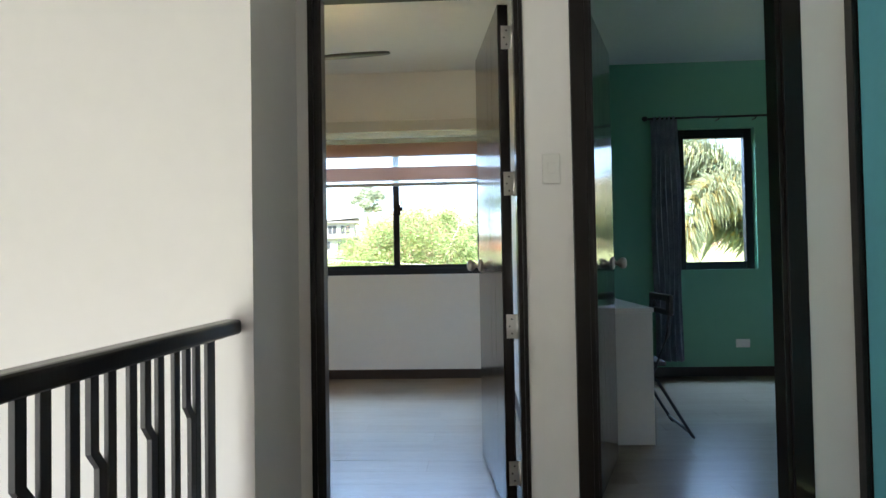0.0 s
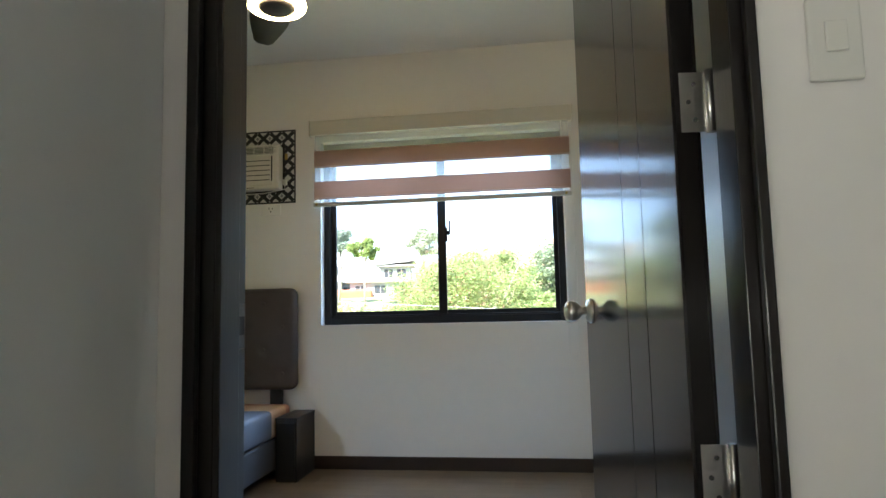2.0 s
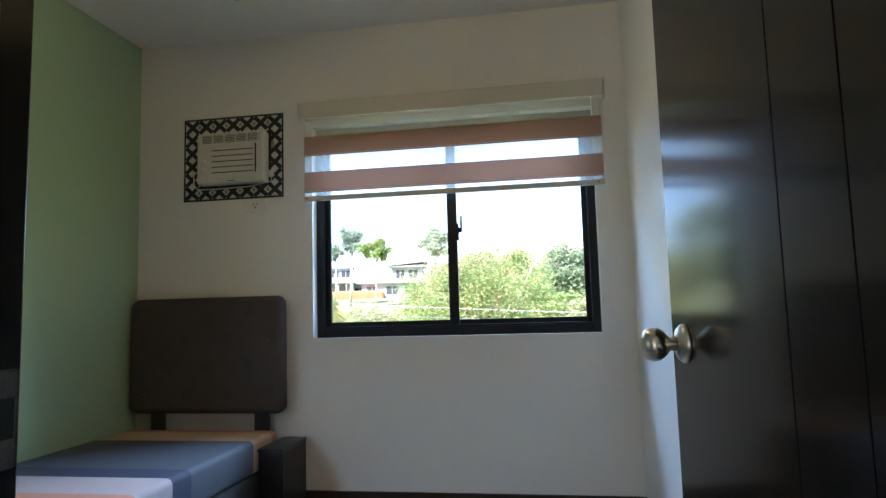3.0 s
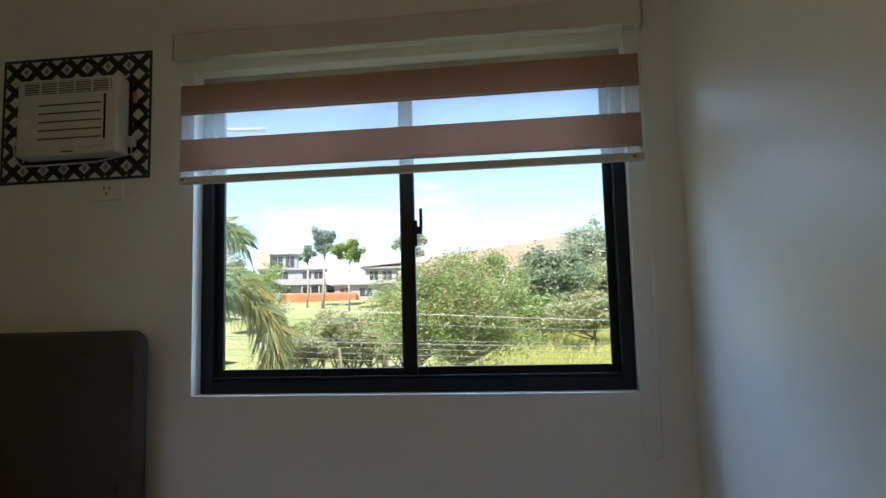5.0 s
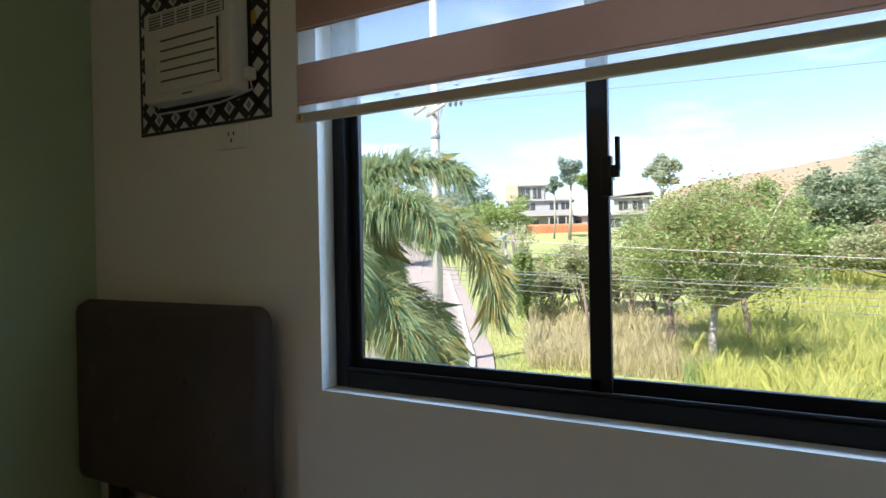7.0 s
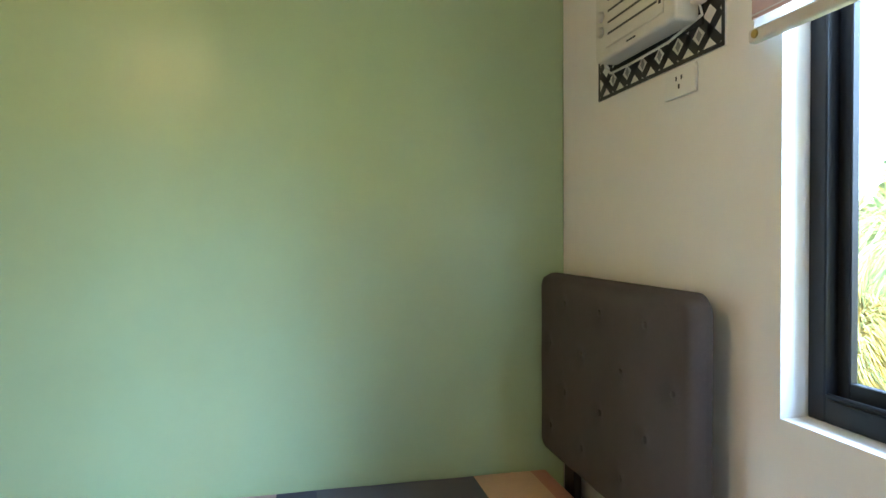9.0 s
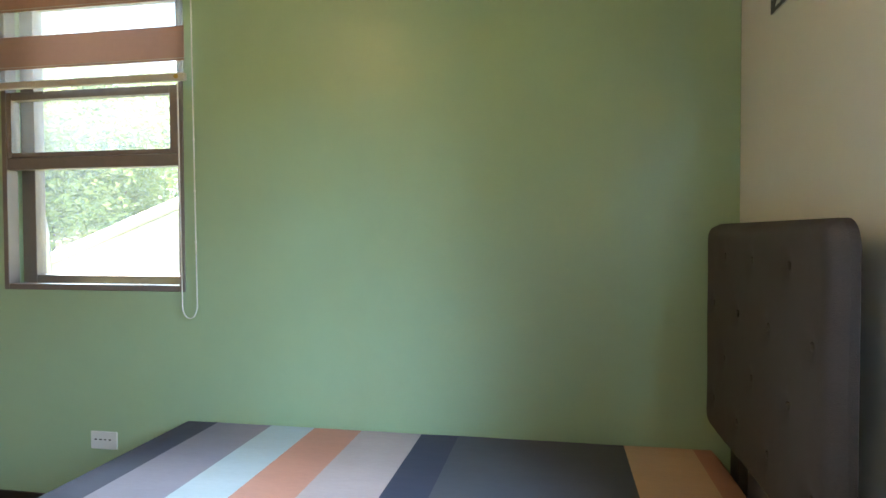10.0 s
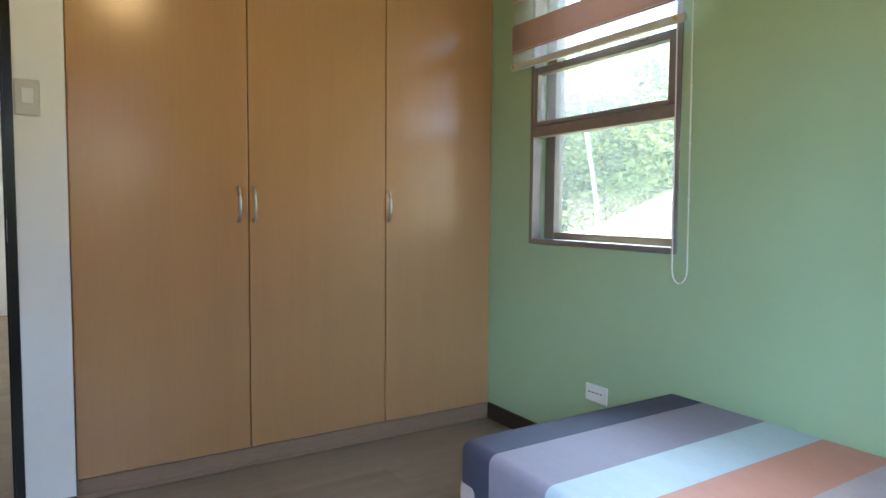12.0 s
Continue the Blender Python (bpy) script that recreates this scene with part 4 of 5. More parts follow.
lathe_pts = [(0.100 + 0.020 * math.cos(a), FZ - 0.055 + 0.020 * math.sin(a)) for a in [2 * math.pi * k / 12 for k in range(12)]]
rs = [[ringb.verts.new((FX + r * math.cos(2 * math.pi * k / 36), FYC + r * math.sin(2 * math.pi * k / 36), h)) for k in range(36)] for r, h in lathe_pts]
for a, b in zip(rs, rs[1:] + rs[:1]):
    for k in range(36):
        ringb.faces.new((a[k], a[(k + 1) % 36], b[(k + 1) % 36], b[k])).smooth = True
part("ring_lamp", ringb, M_LAMP, lamp, "warm glowing ring lamp")
for k in range(3):
    arm = pose(FX, FYC, FZ + 0.012, 0, 0, 119.5 + 120 * k)
    bm = bmesh.new()
    prev = None
    for i in range(15):
        u = i / 14
        x, w = 0.10 + 0.505 * u, 0.035 + 0.045 * math.sin(math.pi * min(1, u * 1.1) ** 0.8) * (1 - 0.35 * u) + 0.012
        if i == 14:
            w *= 0.55
        tw = 0.20 * (1 - 0.5 * u)
        quad = [bm.verts.new(arm @ Vector((x, s * w, s * w * tw + h + 0.02 * u))) for s, h in ((-1, 0.003), (1, 0.003), (1, -0.003), (-1, -0.003))]
        if prev:
            for j in range(4):
                bm.faces.new((prev[j], prev[(j + 1) % 4], quad[(j + 1) % 4], quad[j])).smooth = True
        else:
            bm.faces.new(quad[::-1])
        prev = quad
    bm.faces.new(prev)
    blade = part("blade", bm, M_IRON, fan, "dark fan blade")
    br = B(0.08, 0.17, -0.02, 0.02, -0.008, 0.0, bevel=0.003)
    br.transform(arm)
    part("blade_bracket", br, M_IRON, blade)

# ---- stair railing ----
RX = -0.625
railing = thing("stair_railing", (RX, 0.8, 0), "black railing with bent flat bars along the landing", "railing")
part("handrail", B(RX - 0.03, RX + 0.03, -1.4, 2.284, 0.828, 0.876, bevel=0.012, seg=3), M_DARK, railing, "dark varnished wooden handrail")
part("bottom_rail", B(RX - 0.015, RX + 0.015, -1.4, 2.284, 0.05, 0.065, bevel=0.002), M_IRON, railing)
y, k = 2.104, 0
GAPS = (0.063, 0.061, 0.082)
while y > -1.35:
    if k > 1 and k % 3 == 2:
        z = 0.640
        pts = [(y, 0.832), (y, z + 0.03), (y + 0.028, z - 0.005), (y + 0.028, 0.38), (y, 0.34), (y, 0.06)]
        bm = bmesh.new()
        prev = None
        for yy, zz in pts:
            quad = [bm.verts.new((RX + dx, yy + dy, zz)) for dx, dy in ((-0.006, -0.014), (0.006, -0.014), (0.006, 0.014), (-0.006, 0.014))]
            if prev:
                for j in range(4):
                    bm.faces.new((prev[j], prev[(j + 1) % 4], quad[(j + 1) % 4], quad[j]))
            else:
                bm.faces.new(quad)
            prev = quad
        bm.faces.new(prev[::-1])
        part("bent_bar", bm, M_IRON, railing)
    else:
        wdt = 0.026 if k == 0 else 0.015
        part("bar", B(RX - 0.006, RX + 0.006, y - wdt, y + wdt, 0.05, 0.832, bevel=0.0015, seg=1), M_IRON, railing)
    y -= 0.087 if k == 0 else 0.060 if k == 1 else GAPS[(k + 2) % 3]
    k += 1

# ---- second room ----
desk = thing("desk", (0.85, 4.6, 0), "white laminate desk against teal wall", "desk")
part("desktop", B(0.546, 1.160, 3.895, 5.20, 0.746, 0.772, bevel=0.003), M_DESK, desk)
part("end_panel", B(0.55, 1.152, 3.900, 3.925, 0.0, 0.7455, bevel=0.002), M_DESK, desk)
part("end_panel", B(0.55, 1.152, 5.17, 5.195, 0.0, 0.7455, bevel=0.002), M_DESK, desk)
part("modesty_panel", B(0.552, 0.57, 3.926, 5.169, 0.3, 0.7455), M_DESK, desk)

chair = thing("folding_chair", (1.25, 4.2, 0), "black folding chair tucked under white desk", "chair")
for yy in (4.00, 4.39):
    part("front_leg", tube(bmesh.new(), [(1.285, yy, 0.80), (1.268, yy, 0.62), (1.19, yy, 0.42), (0.95, yy, 0.012)], 0.011, 10), M_CHAIR, chair)
    part("rear_leg", tube(bmesh.new(), [(1.06, yy, 0.425), (1.20, yy, 0.34), (1.385, yy, 0.03), (1.40, yy, 0.012)], 0.010, 10), M_CHAIR, chair)
part("foot_bar", tube(bmesh.new(), [(1.375, 4.00, 0.045), (1.375, 4.39, 0.045)], 0.009, 8), M_CHAIR, chair)
part("seat", B(0.90, 1.255, 4.00, 4.39, 0.425, 0.452, bevel=0.010, seg=3), M_CHAIR, chair)
bk = bmesh.new()
block(bk, 1.272, 1.298, 3.985, 4.405, 0.795, 0.838, 0.010, 3)
block(bk, 1.272, 1.298, 3.985, 4.405, 0.715, 0.748, 0.008, 3)
block(bk, 1.274, 1.296, 3.987, 4.06, 0.740, 0.805, 0.004)
block(bk, 1.274, 1.296, 4.33, 4.403, 0.740, 0.805, 0.004)
part("backrest", bk, M_CHAIR, chair, "black backrest with grip opening")

rod = thing("curtain_rod", (2.2, NORTH, 2.29), "thin black curtain rod with ball finials", "curtain rod")
part("rod", tube(bmesh.new(), [(1.70, 5.925, 2.300), (2.78, 5.925, 2.306)], 0.010, 10), M_IRON, rod)
for x in (1.69, 2.79):
    part("finial", lathe(bmesh.new(), [(0.006, -0.025), (0.020, -0.014), (0.024, 0.0), (0.020, 0.014), (0.006, 0.025)], pose(x, 5.925, 2.303, 0, 90, 0), 14), M_IRON, rod)
for x in (1.76, 2.34, 2.66):
    part("bracket", tube(bmesh.new(), [(x, NORTH, 2.286), (x, 5.935, 2.286), (x, 5.925, 2.295)], 0.006, 8), M_IRON, rod)
cb = bmesh.new()
prev = None
for i in range(73):
    u = i / 72
    col = []
    for j in range(13):
        v = j / 12
        x = 1.735 + 0.245 * u + 0.008 * math.sin(9 * v + u * 5)
        col.append(cb.verts.new((x, 5.925 + (0.026 + 0.010 * v) * math.sin(u * 11 * math.pi + 0.5 * math.sin(4 * v)), 2.315 - 2.17 * v)))
    if prev:
        for j in range(12):
            cb.faces.new((prev[j], prev[j + 1], col[j + 1], col[j])).smooth = True
    prev = col
curtain = lone("curtain", cb, M_CURT, "blue-grey patterned curtain drawn aside on rod", "curtain")
sol = curtain.modifiers.new("thickness", "SOLIDIFY")
sol.thickness = 0.002

# ---- second bed ----
bed2 = thing("bed", (3.33, 4.95, 0), "dark bed with crumpled grey floral cover beside teal wall", "bed")
part("bed_base", B(2.885, 3.785, 3.98, 5.93, 0.03, 0.27, bevel=0.015), M_BEDB, bed2)
for lx in (2.95, 3.72):
    for ly in (4.06, 5.86):
        part("leg", lathe(bmesh.new(), [(0.022, 0), (0.024, 0.031)], pose(lx, ly, 0), 12), M_IRON, bed2)
part("mattress", B(2.88, 3.79, 3.97, 5.94, 0.271, 0.41, bevel=0.03, seg=3), M_COVER, bed2)
cvb = bmesh.new()
prev = None
for i in range(49):
    y = 3.96 + 1.975 * i / 48
    row = []
    for k in range(25):
        s_ = k / 24 * 1.06                                   # along the cloth, from its hanging hem up and over
        hang = max(0.0, 0.20 - s_)
        x = 2.872 + max(0.0, s_ - 0.20)
        w = 0.008 * noise.noise(Vector((y * 6, s_ * 6, 2))) + 0.004 * noise.noise(Vector((y * 17, s_ * 9, 7)))
        row.append(cvb.verts.new((x - abs(w) * (1.6 if hang else 0), y, 0.424 - hang + (w if not hang else 0.3 * w))))
    if prev:
        for k in range(24):
            cvb.faces.new((prev[k], row[k], row[k + 1], prev[k + 1])).smooth = True
    prev = row
cover = lone("bedcover", cvb, M_COVER, "crumpled grey floral cover on dark bed", "bedcover")
cs_ = cover.modifiers.new("thickness", "SOLIDIFY")
cs_.thickness = 0.004
plb = bmesh.new()
rings = []
for j in range(17):
    v = -1 + 2 * j / 16
    rings.append([])
    for i in range(25):
        u = -1 + 2 * i / 24
        puff = 0.085 * ((1 - abs(u) ** 3) * (1 - abs(v) ** 3)) ** 0.5
        rings[-1].append((0.30 * u * (1 - 0.06 * v * v), 0.19 * v * (1 - 0.06 * u * u), puff))
for side in (1, -1):
    g = [[plb.verts.new((x, y, side * (z + 0.002))) for x, y, z in r] for r in rings]
    for j in range(16):
        for i in range(24):
            q = (g[j][i], g[j][i + 1], g[j + 1][i + 1], g[j + 1][i])
            plb.faces.new(q if side > 0 else q[::-1]).smooth = True
bmesh.ops.remove_doubles(plb, verts=plb.verts, dist=0.0045)
plb.transform(pose(3.36, 5.865, 0.615, 76, 0, 0))
lone("pillow", plb, M_PILLOW, "patterned pillow leaning on teal wall", "pillow")


# ---- the land outside ----
def lift(x, y):
    """Height of the ground: flat round the house, rising gently to the north."""
    u = min(max((y - 30) / 95, 0), 1)
    return GROUND - 0.02 + 6.9 * u * u * (3 - 2 * u) + 0.12 * noise.noise(Vector((x * 0.08, y * 0.08, 0)))

def axis(lo, hi, near, fine, n):
    pts = [near[0] + (near[1] - near[0]) * k / fine for k in range(fine + 1)]
    left = [near[0] - (near[0] - lo) * (k / n) ** 2.2 for k in range(n, 0, -1)]
    right = [near[1] + (hi - near[1]) * (k / n) ** 2.2 for k in range(1, n + 1)]
    return left + pts + right

gx, gy = axis(-1800, 1800, (-60, 60), 60, 14), axis(-1800, 1800, (-40, 130), 85, 14)
verts = [(x, y, lift(x, y) + (0.0 if abs(x) < 200 and -200 < y < 250 else -0.5)) for y in gy for x in gx]
nx = len(gx)
faces = [(j * nx + i, j * nx + i + 1, (j + 1) * nx + i + 1, (j + 1) * nx + i) for j in range(len(gy) - 1) for i in range(nx - 1)]
me = bpy.data.meshes.new("ground")
me.from_pydata(verts, [], faces)
me.materials.append(M_GROUND)
me.shade_smooth()
tagged(new("ground", me), "grassy ground rising to far houses", kind="structure")

# far ridge
verts, faces = [], []
RN = 120
for j in range(8):
    for i in range(RN + 1):
        a = radians(-75 + 150 * i / RN)
        r = 330 + 40 * j
        top = 14 + 44 / (1 + math.exp(-(a + 0.19) / 0.035)) + 20 * min(max((a + 0.05) / 0.3, 0), 1) + 2.5 * noise.noise(Vector((a * 14, 1, 0)))
        verts.append((r * math.sin(a), r * math.cos(a), 2 + top * (j / 7) ** 0.7 + 1.6 * noise.noise(Vector((a * 40, j * 0.7, 5)))))
for j in range(7):
    for i in range(RN):
        k = j * (RN + 1) + i
        faces.append((k, k + 1, k + RN + 2, k + RN + 1))
me = bpy.data.meshes.new("backdrop")
me.from_pydata(verts, [], faces)
me.materials.append(M_HILL)
tagged(new("backdrop", me), "far scrubby ridge with bare red earth", kind="structure")


def strip(name, line, width, up, material, label, thick=0.05):
    """A road or kerb laid along a line on the ground."""
    bm = bmesh.new()
    prev = None
    pts = [Vector((*p, 0)) for p in line]
    dense = []
    for a, b in zip(pts, pts[1:]):
        n = max(2, int((b - a).length / 1.5))
        dense += [a + (b - a) * k / n for k in range(n)]
    dense.append(pts[-1])
    for i, p in enumerate(dense):
        d = (dense[min(i + 1, len(dense) - 1)] - dense[max(i - 1, 0)]).normalized()
        s = Vector((d.y, -d.x, 0)) * width / 2
        z = lift(p.x, p.y) + up
        quad = [bm.verts.new((q.x, q.y, z - t)) for q, t in ((p - s, 0), (p + s, 0), (p + s, thick), (p - s, thick))]
        if prev:
            for j in range(4):
                bm.faces.new((prev[j], prev[(j + 1) % 4], quad[(j + 1) % 4], quad[j]))
        prev = quad
    return structure(name, bm, material, label)

ROAD = [(-5, 9.5), (-10.6, 21), (-13.6, 27), (-21, 40), (-33, 60), (-60, 95)]
strip("road", ROAD, 5.2, 0.13, M_ROAD, "pale concrete road beside grass field", 0.3)
strip("kerb", [(x + 2.6, y - 1.2) for x, y in ROAD[:5]], 0.22, 0.24, M_CONC, "low pale concrete kerb", 0.3)


def leaves(rng, centres, per, spread, size, flat=0.35):
    """Small folded leaves round clump centres, as arrays of corners and quads."""
    c = np.repeat(np.asarray(centres), per, axis=0)
    n = len(c)
    p = c + rng.normal(0, 1, (n, 3)) * spread
    a = rng.normal(0, 1, (n, 3))
    a[:, 2] *= flat
    a /= np.linalg.norm(a, axis=1)[:, None]
    b = np.cross(a, rng.normal(0, 1, (n, 3)))
    b /= np.linalg.norm(b, axis=1)[:, None]
    s = size * rng.uniform(0.6, 1.4, (n, 1))
    v = np.stack([p - a * s, p + b * s * 0.38, p + a * s, p - b * s * 0.38], 1).reshape(-1, 3)
    f = np.arange(4 * n).reshape(-1, 4)
    return v, f

def crown_mesh(name, v, f, m):
    me = bpy.data.meshes.new(name)
    me.from_pydata(v.tolist(), [], f.tolist())
    me.materials.append(m)
    return me

def tree(at, height, trunk_h, radii, leaf, count, size, label, seed, name="tree", bark=M_BARK, trunk_r=0.12, clumps=60, pods=0, limbs=7, shape=0.55):
    """Tapered trunk, forking limbs and a crown of clumps of small leaves with gaps between them."""
    rng = np.random.default_rng(seed)
    base = Vector((at[0], at[1], lift(at[0], at[1]) - 0.05))
    t = thing(name, base, label, "tree")
    top = base + Vector((rng.uniform(-.3, .3), rng.uniform(-.3, .3), trunk_h))
    mid = (base + top) / 2 + Vector((rng.uniform(-.15, .15), rng.uniform(-.15, .15), 0))
    part("trunk", tube(bmesh.new(), [base, mid, top], [trunk_r * 1.25, trunk_r, trunk_r * 0.75], 10), bark, t)
    centre = np.array(base) + (0, 0, height - radii[2])
    dirs = rng.normal(0, 1, (clumps, 3))
    dirs /= np.linalg.norm(dirs, axis=1)[:, None]
    lobes = np.array([[0.86 + 0.42 * noise.noise(Vector(d * 1.9) + Vector((seed * 3.1, 0, 0)))] for d in dirs])
    cs = centre + dirs * lobes * (rng.uniform(0.2, 1.0, (clumps, 1)) ** shape) * np.array(radii)
    lb = bmesh.new()
    for k in range(limbs):
        e = Vector(cs[k % clumps])
        m = (top + e) / 2 + Vector((0, 0, -0.12 * (e - top).length))
        tube(lb, [top - Vector((0, 0, trunk_h * 0.15 * rng.random())), m, e], [trunk_r * 0.55, trunk_r * 0.35, trunk_r * 0.12], 6)
    part("limbs", lb, bark, t)
    per = max(4, count // clumps)
    v, f = leaves(rng, cs, per, np.array(radii) * 0.105, size)
    cr = new("crown", crown_mesh("crown", v, f, leaf))
    cr.parent = t
    cr.matrix_parent_inverse = Matrix.Translation(-t.location)
    if pods:
        v, f = leaves(rng, cs[: clumps // 2] + (0, 0, radii[2] * 0.1), pods // (clumps // 2), np.array(radii) * 0.13, size * 0.9)
        pd = new("seed_pods", crown_mesh("seed_pods", v, f, L_RED))
        pd.parent = t
        pd.matrix_parent_inverse = Matrix.Translation(-t.location)
    return t


def spot(az, dist, eye=(-0.16, 4.39)):
    """Plan point at a slope az (x over y) and a distance along y from the bedroom."""
    return (eye[0] + az * dist, eye[1] + dist)

tree(spot(-0.105, 22.3), 6.6, 2.6, (3.2, 2.4, 2.35), L_BUSH, 26000, 0.062, "spreading feathery green tree with reddish pods", 1, clumps=120, pods=4200, trunk_r=0.13, limbs=34, bark=M_PALE)
tree(spot(-0.165, 26.5), 6.6, 2.2, (2.6, 2.2, 2.1), L_BUSH, 22000, 0.065, "bushy green tree with reddish pods", 2, clumps=110, pods=1600, limbs=10)
tree(spot(-0.060, 27.5), 7.0, 2.6, (2.2, 2.0, 1.6), L_BUSH, 24000, 0.07, "bushy yellow-green tree beside field", 3, clumps=110, pods=1800, limbs=10)
tree(spot(0.110, 46), 4.6, 1.3, (3.6, 2.6, 1.5), L_OLIVE, 12000, 0.14, "low olive green tree in the field", 4, clumps=90, pods=900)
tree(spot(0.050, 55), 8.8, 2.6, (3.6, 3.2, 3.1), L_DARK, 13000, 0.18, "large dark green tree behind the field", 5, clumps=90)
tree(spot(0.015, 48), 5.0, 1.0, (3.0, 2.5, 2.0), L_BUSH, 7000, 0.14, "bright green shrub at the field edge", 6, "shrub", clumps=60)
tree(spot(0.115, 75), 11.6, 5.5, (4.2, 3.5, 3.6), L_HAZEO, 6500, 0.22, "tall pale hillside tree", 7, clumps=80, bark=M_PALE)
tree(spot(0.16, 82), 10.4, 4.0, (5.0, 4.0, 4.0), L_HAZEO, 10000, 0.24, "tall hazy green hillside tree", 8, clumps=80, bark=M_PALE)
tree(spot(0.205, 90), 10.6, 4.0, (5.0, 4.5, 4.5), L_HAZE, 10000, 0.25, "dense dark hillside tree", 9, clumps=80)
tree(spot(0.135, 62), 6.6, 2.0, (4.2, 3.5, 2.4), L_OLIVE, 9000, 0.18, "olive green tree at the field edge", 10, clumps=70)
tree(spot(0.215, 66), 6.6, 2.0, (4.0, 3.5, 2.4), L_DARK, 9000, 0.18, "dark green tree at the field edge", 11, clumps=70)
tree(spot(0.26, 52), 8.5, 2.5, (5.0, 3.5, 3.4), L_OLIVE, 9000, 0.18, "olive green tree at the field edge", 12, clumps=70)
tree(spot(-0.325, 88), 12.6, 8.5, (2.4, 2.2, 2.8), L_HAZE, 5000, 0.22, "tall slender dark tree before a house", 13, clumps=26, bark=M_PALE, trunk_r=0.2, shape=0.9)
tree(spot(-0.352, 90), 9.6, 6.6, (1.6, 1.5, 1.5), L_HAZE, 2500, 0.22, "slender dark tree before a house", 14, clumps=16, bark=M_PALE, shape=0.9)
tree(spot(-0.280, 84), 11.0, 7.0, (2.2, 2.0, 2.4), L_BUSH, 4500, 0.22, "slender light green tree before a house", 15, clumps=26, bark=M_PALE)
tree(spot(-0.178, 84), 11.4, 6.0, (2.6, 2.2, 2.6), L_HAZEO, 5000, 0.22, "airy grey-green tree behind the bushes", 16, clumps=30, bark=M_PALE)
tree(spot(-0.455, 62), 7.6, 2.0, (4.6, 3.5, 2.3), L_BUSH, 9000, 0.17, "broad green tree before houses", 17, clumps=60)
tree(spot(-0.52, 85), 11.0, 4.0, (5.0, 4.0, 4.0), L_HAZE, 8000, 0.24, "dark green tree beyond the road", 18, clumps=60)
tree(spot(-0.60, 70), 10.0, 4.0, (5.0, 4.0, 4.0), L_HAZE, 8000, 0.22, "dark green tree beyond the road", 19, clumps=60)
tree(spot(-0.72, 58), 9.5, 3.0, (5.0, 4.0, 4.0), L_OLIVE, 8000, 0.2, "olive tree beyond the road", 20, clumps=60)
tree(spot(-0.405, 30.5), 4.9, 0.5, (0.62, 0.6, 2.2), L_BUSH, 9000, 0.075, "narrow columnar green tree beside road", 21, clumps=90, trunk_r=0.08, limbs=3)
tree(spot(-0.418, 44), 6.2, 2.4, (2.0, 1.6, 1.6), L_OLIVE, 500, 0.12, "bare grey branching tree", 22, clumps=60, bark=M_PALE, limbs=40)
for k in range(9):
    az = -0.375 + 0.026 * k
    tree(spot(az, 33 + 3 * (k % 3)), 3.6 + 0.35 * (k % 4), 0.5, (1.9, 1.5, 1.5), (L_OLIVE, L_BUSH, L_OLIVE)[k % 3], 5200, 0.095, "scrubby olive shrub at the field edge", 30 + k, "shrub", clumps=50, pods=500)

# trees and neighbour seen through the side window
for k, (x, y, h) in enumerate(((-19, -10, 10.5), (-25, -5, 13), (-22, -1, 11), (-27, -14, 13.5), (-17, -16, 10), (-25, 5, 12), (-13, -13, 8.5), (-29, -9, 14), (-23, -17, 13), (-15.5, -8.5, 9.5), (-16, -12, 11))):
    tree((x, y), h, 2.5, (4.2, 4.2, 3.8), (L_BUSH, L_BUSH, L_OLIVE)[k % 3], 26000, 0.10, "sunlit green tree beside neighbouring roof", 50 + k, clumps=80, shape=0.8)

hut = thing("neighbour_house", (-12, 0.5, GROUND), "low neighbouring house with white metal roof", "house")
HX_E, HX_W, RIDGE_Y, RIDGE_Z, PITCH = -9.3, -15.5, 0.5, 2.06, 0.38
part("wall", B(HX_W, HX_E, RIDGE_Y - 3.6, RIDGE_Y + 3.6, GROUND - 0.05, 0.61), M_WHITEH, hut)
rb = bmesh.new()
for side in (-1, 1):
    e = (RIDGE_Y + side * 4.0, RIDGE_Z - 4.0 * PITCH)
    vs = [rb.verts.new(v) for v in ((HX_E + 0.35, e[0], e[1]), (HX_E + 0.35, RIDGE_Y, RIDGE_Z), (HX_W - 0.35, RIDGE_Y, RIDGE_Z), (HX_W - 0.35, e[0], e[1]))]
    lo = [rb.verts.new(v.co - Vector((0, 0, 0.07))) for v in vs]
    rb.faces.new(vs)
    rb.faces.new(lo[::-1])
    for k in range(4):
        rb.faces.new((vs[k], vs[(k + 1) % 4], lo[(k + 1) % 4], lo[k]))
roofp = part("roof", rb, M_WROOF, hut, "white corrugated metal roof")
for k in range(20):
    x = HX_E + 0.25 - 0.33 * k
    part("roof_rib", tube(bmesh.new(), [(x, RIDGE_Y - 3.98, RIDGE_Z - 3.98 * PITCH + 0.02), (x, RIDGE_Y, RIDGE_Z + 0.02)], 0.018, 5), M_WROOF, roofp)
gb = bmesh.new()
f1 = [gb.verts.new(v) for v in ((HX_E, RIDGE_Y - 3.6, 0.60), (HX_E, RIDGE_Y + 3.6, 0.60), (HX_E, RIDGE_Y, RIDGE_Z - 0.09))]
f2 = [gb.verts.new(v.co + Vector((-0.12, 0, 0))) for v in f1]
gb.faces.new(f1)
gb.faces.new(f2[::-1])
for k in range(3):
    gb.faces.new((f1[k], f1[(k + 1) % 3], f2[(k + 1) % 3], f2[k]))
part("gable", gb, M_WHITEH, hut)
guy = thing("leaning_pole", (-9.2, -3.6, GROUND), "pale slender leaning pole beside neighbouring roof", "pole")
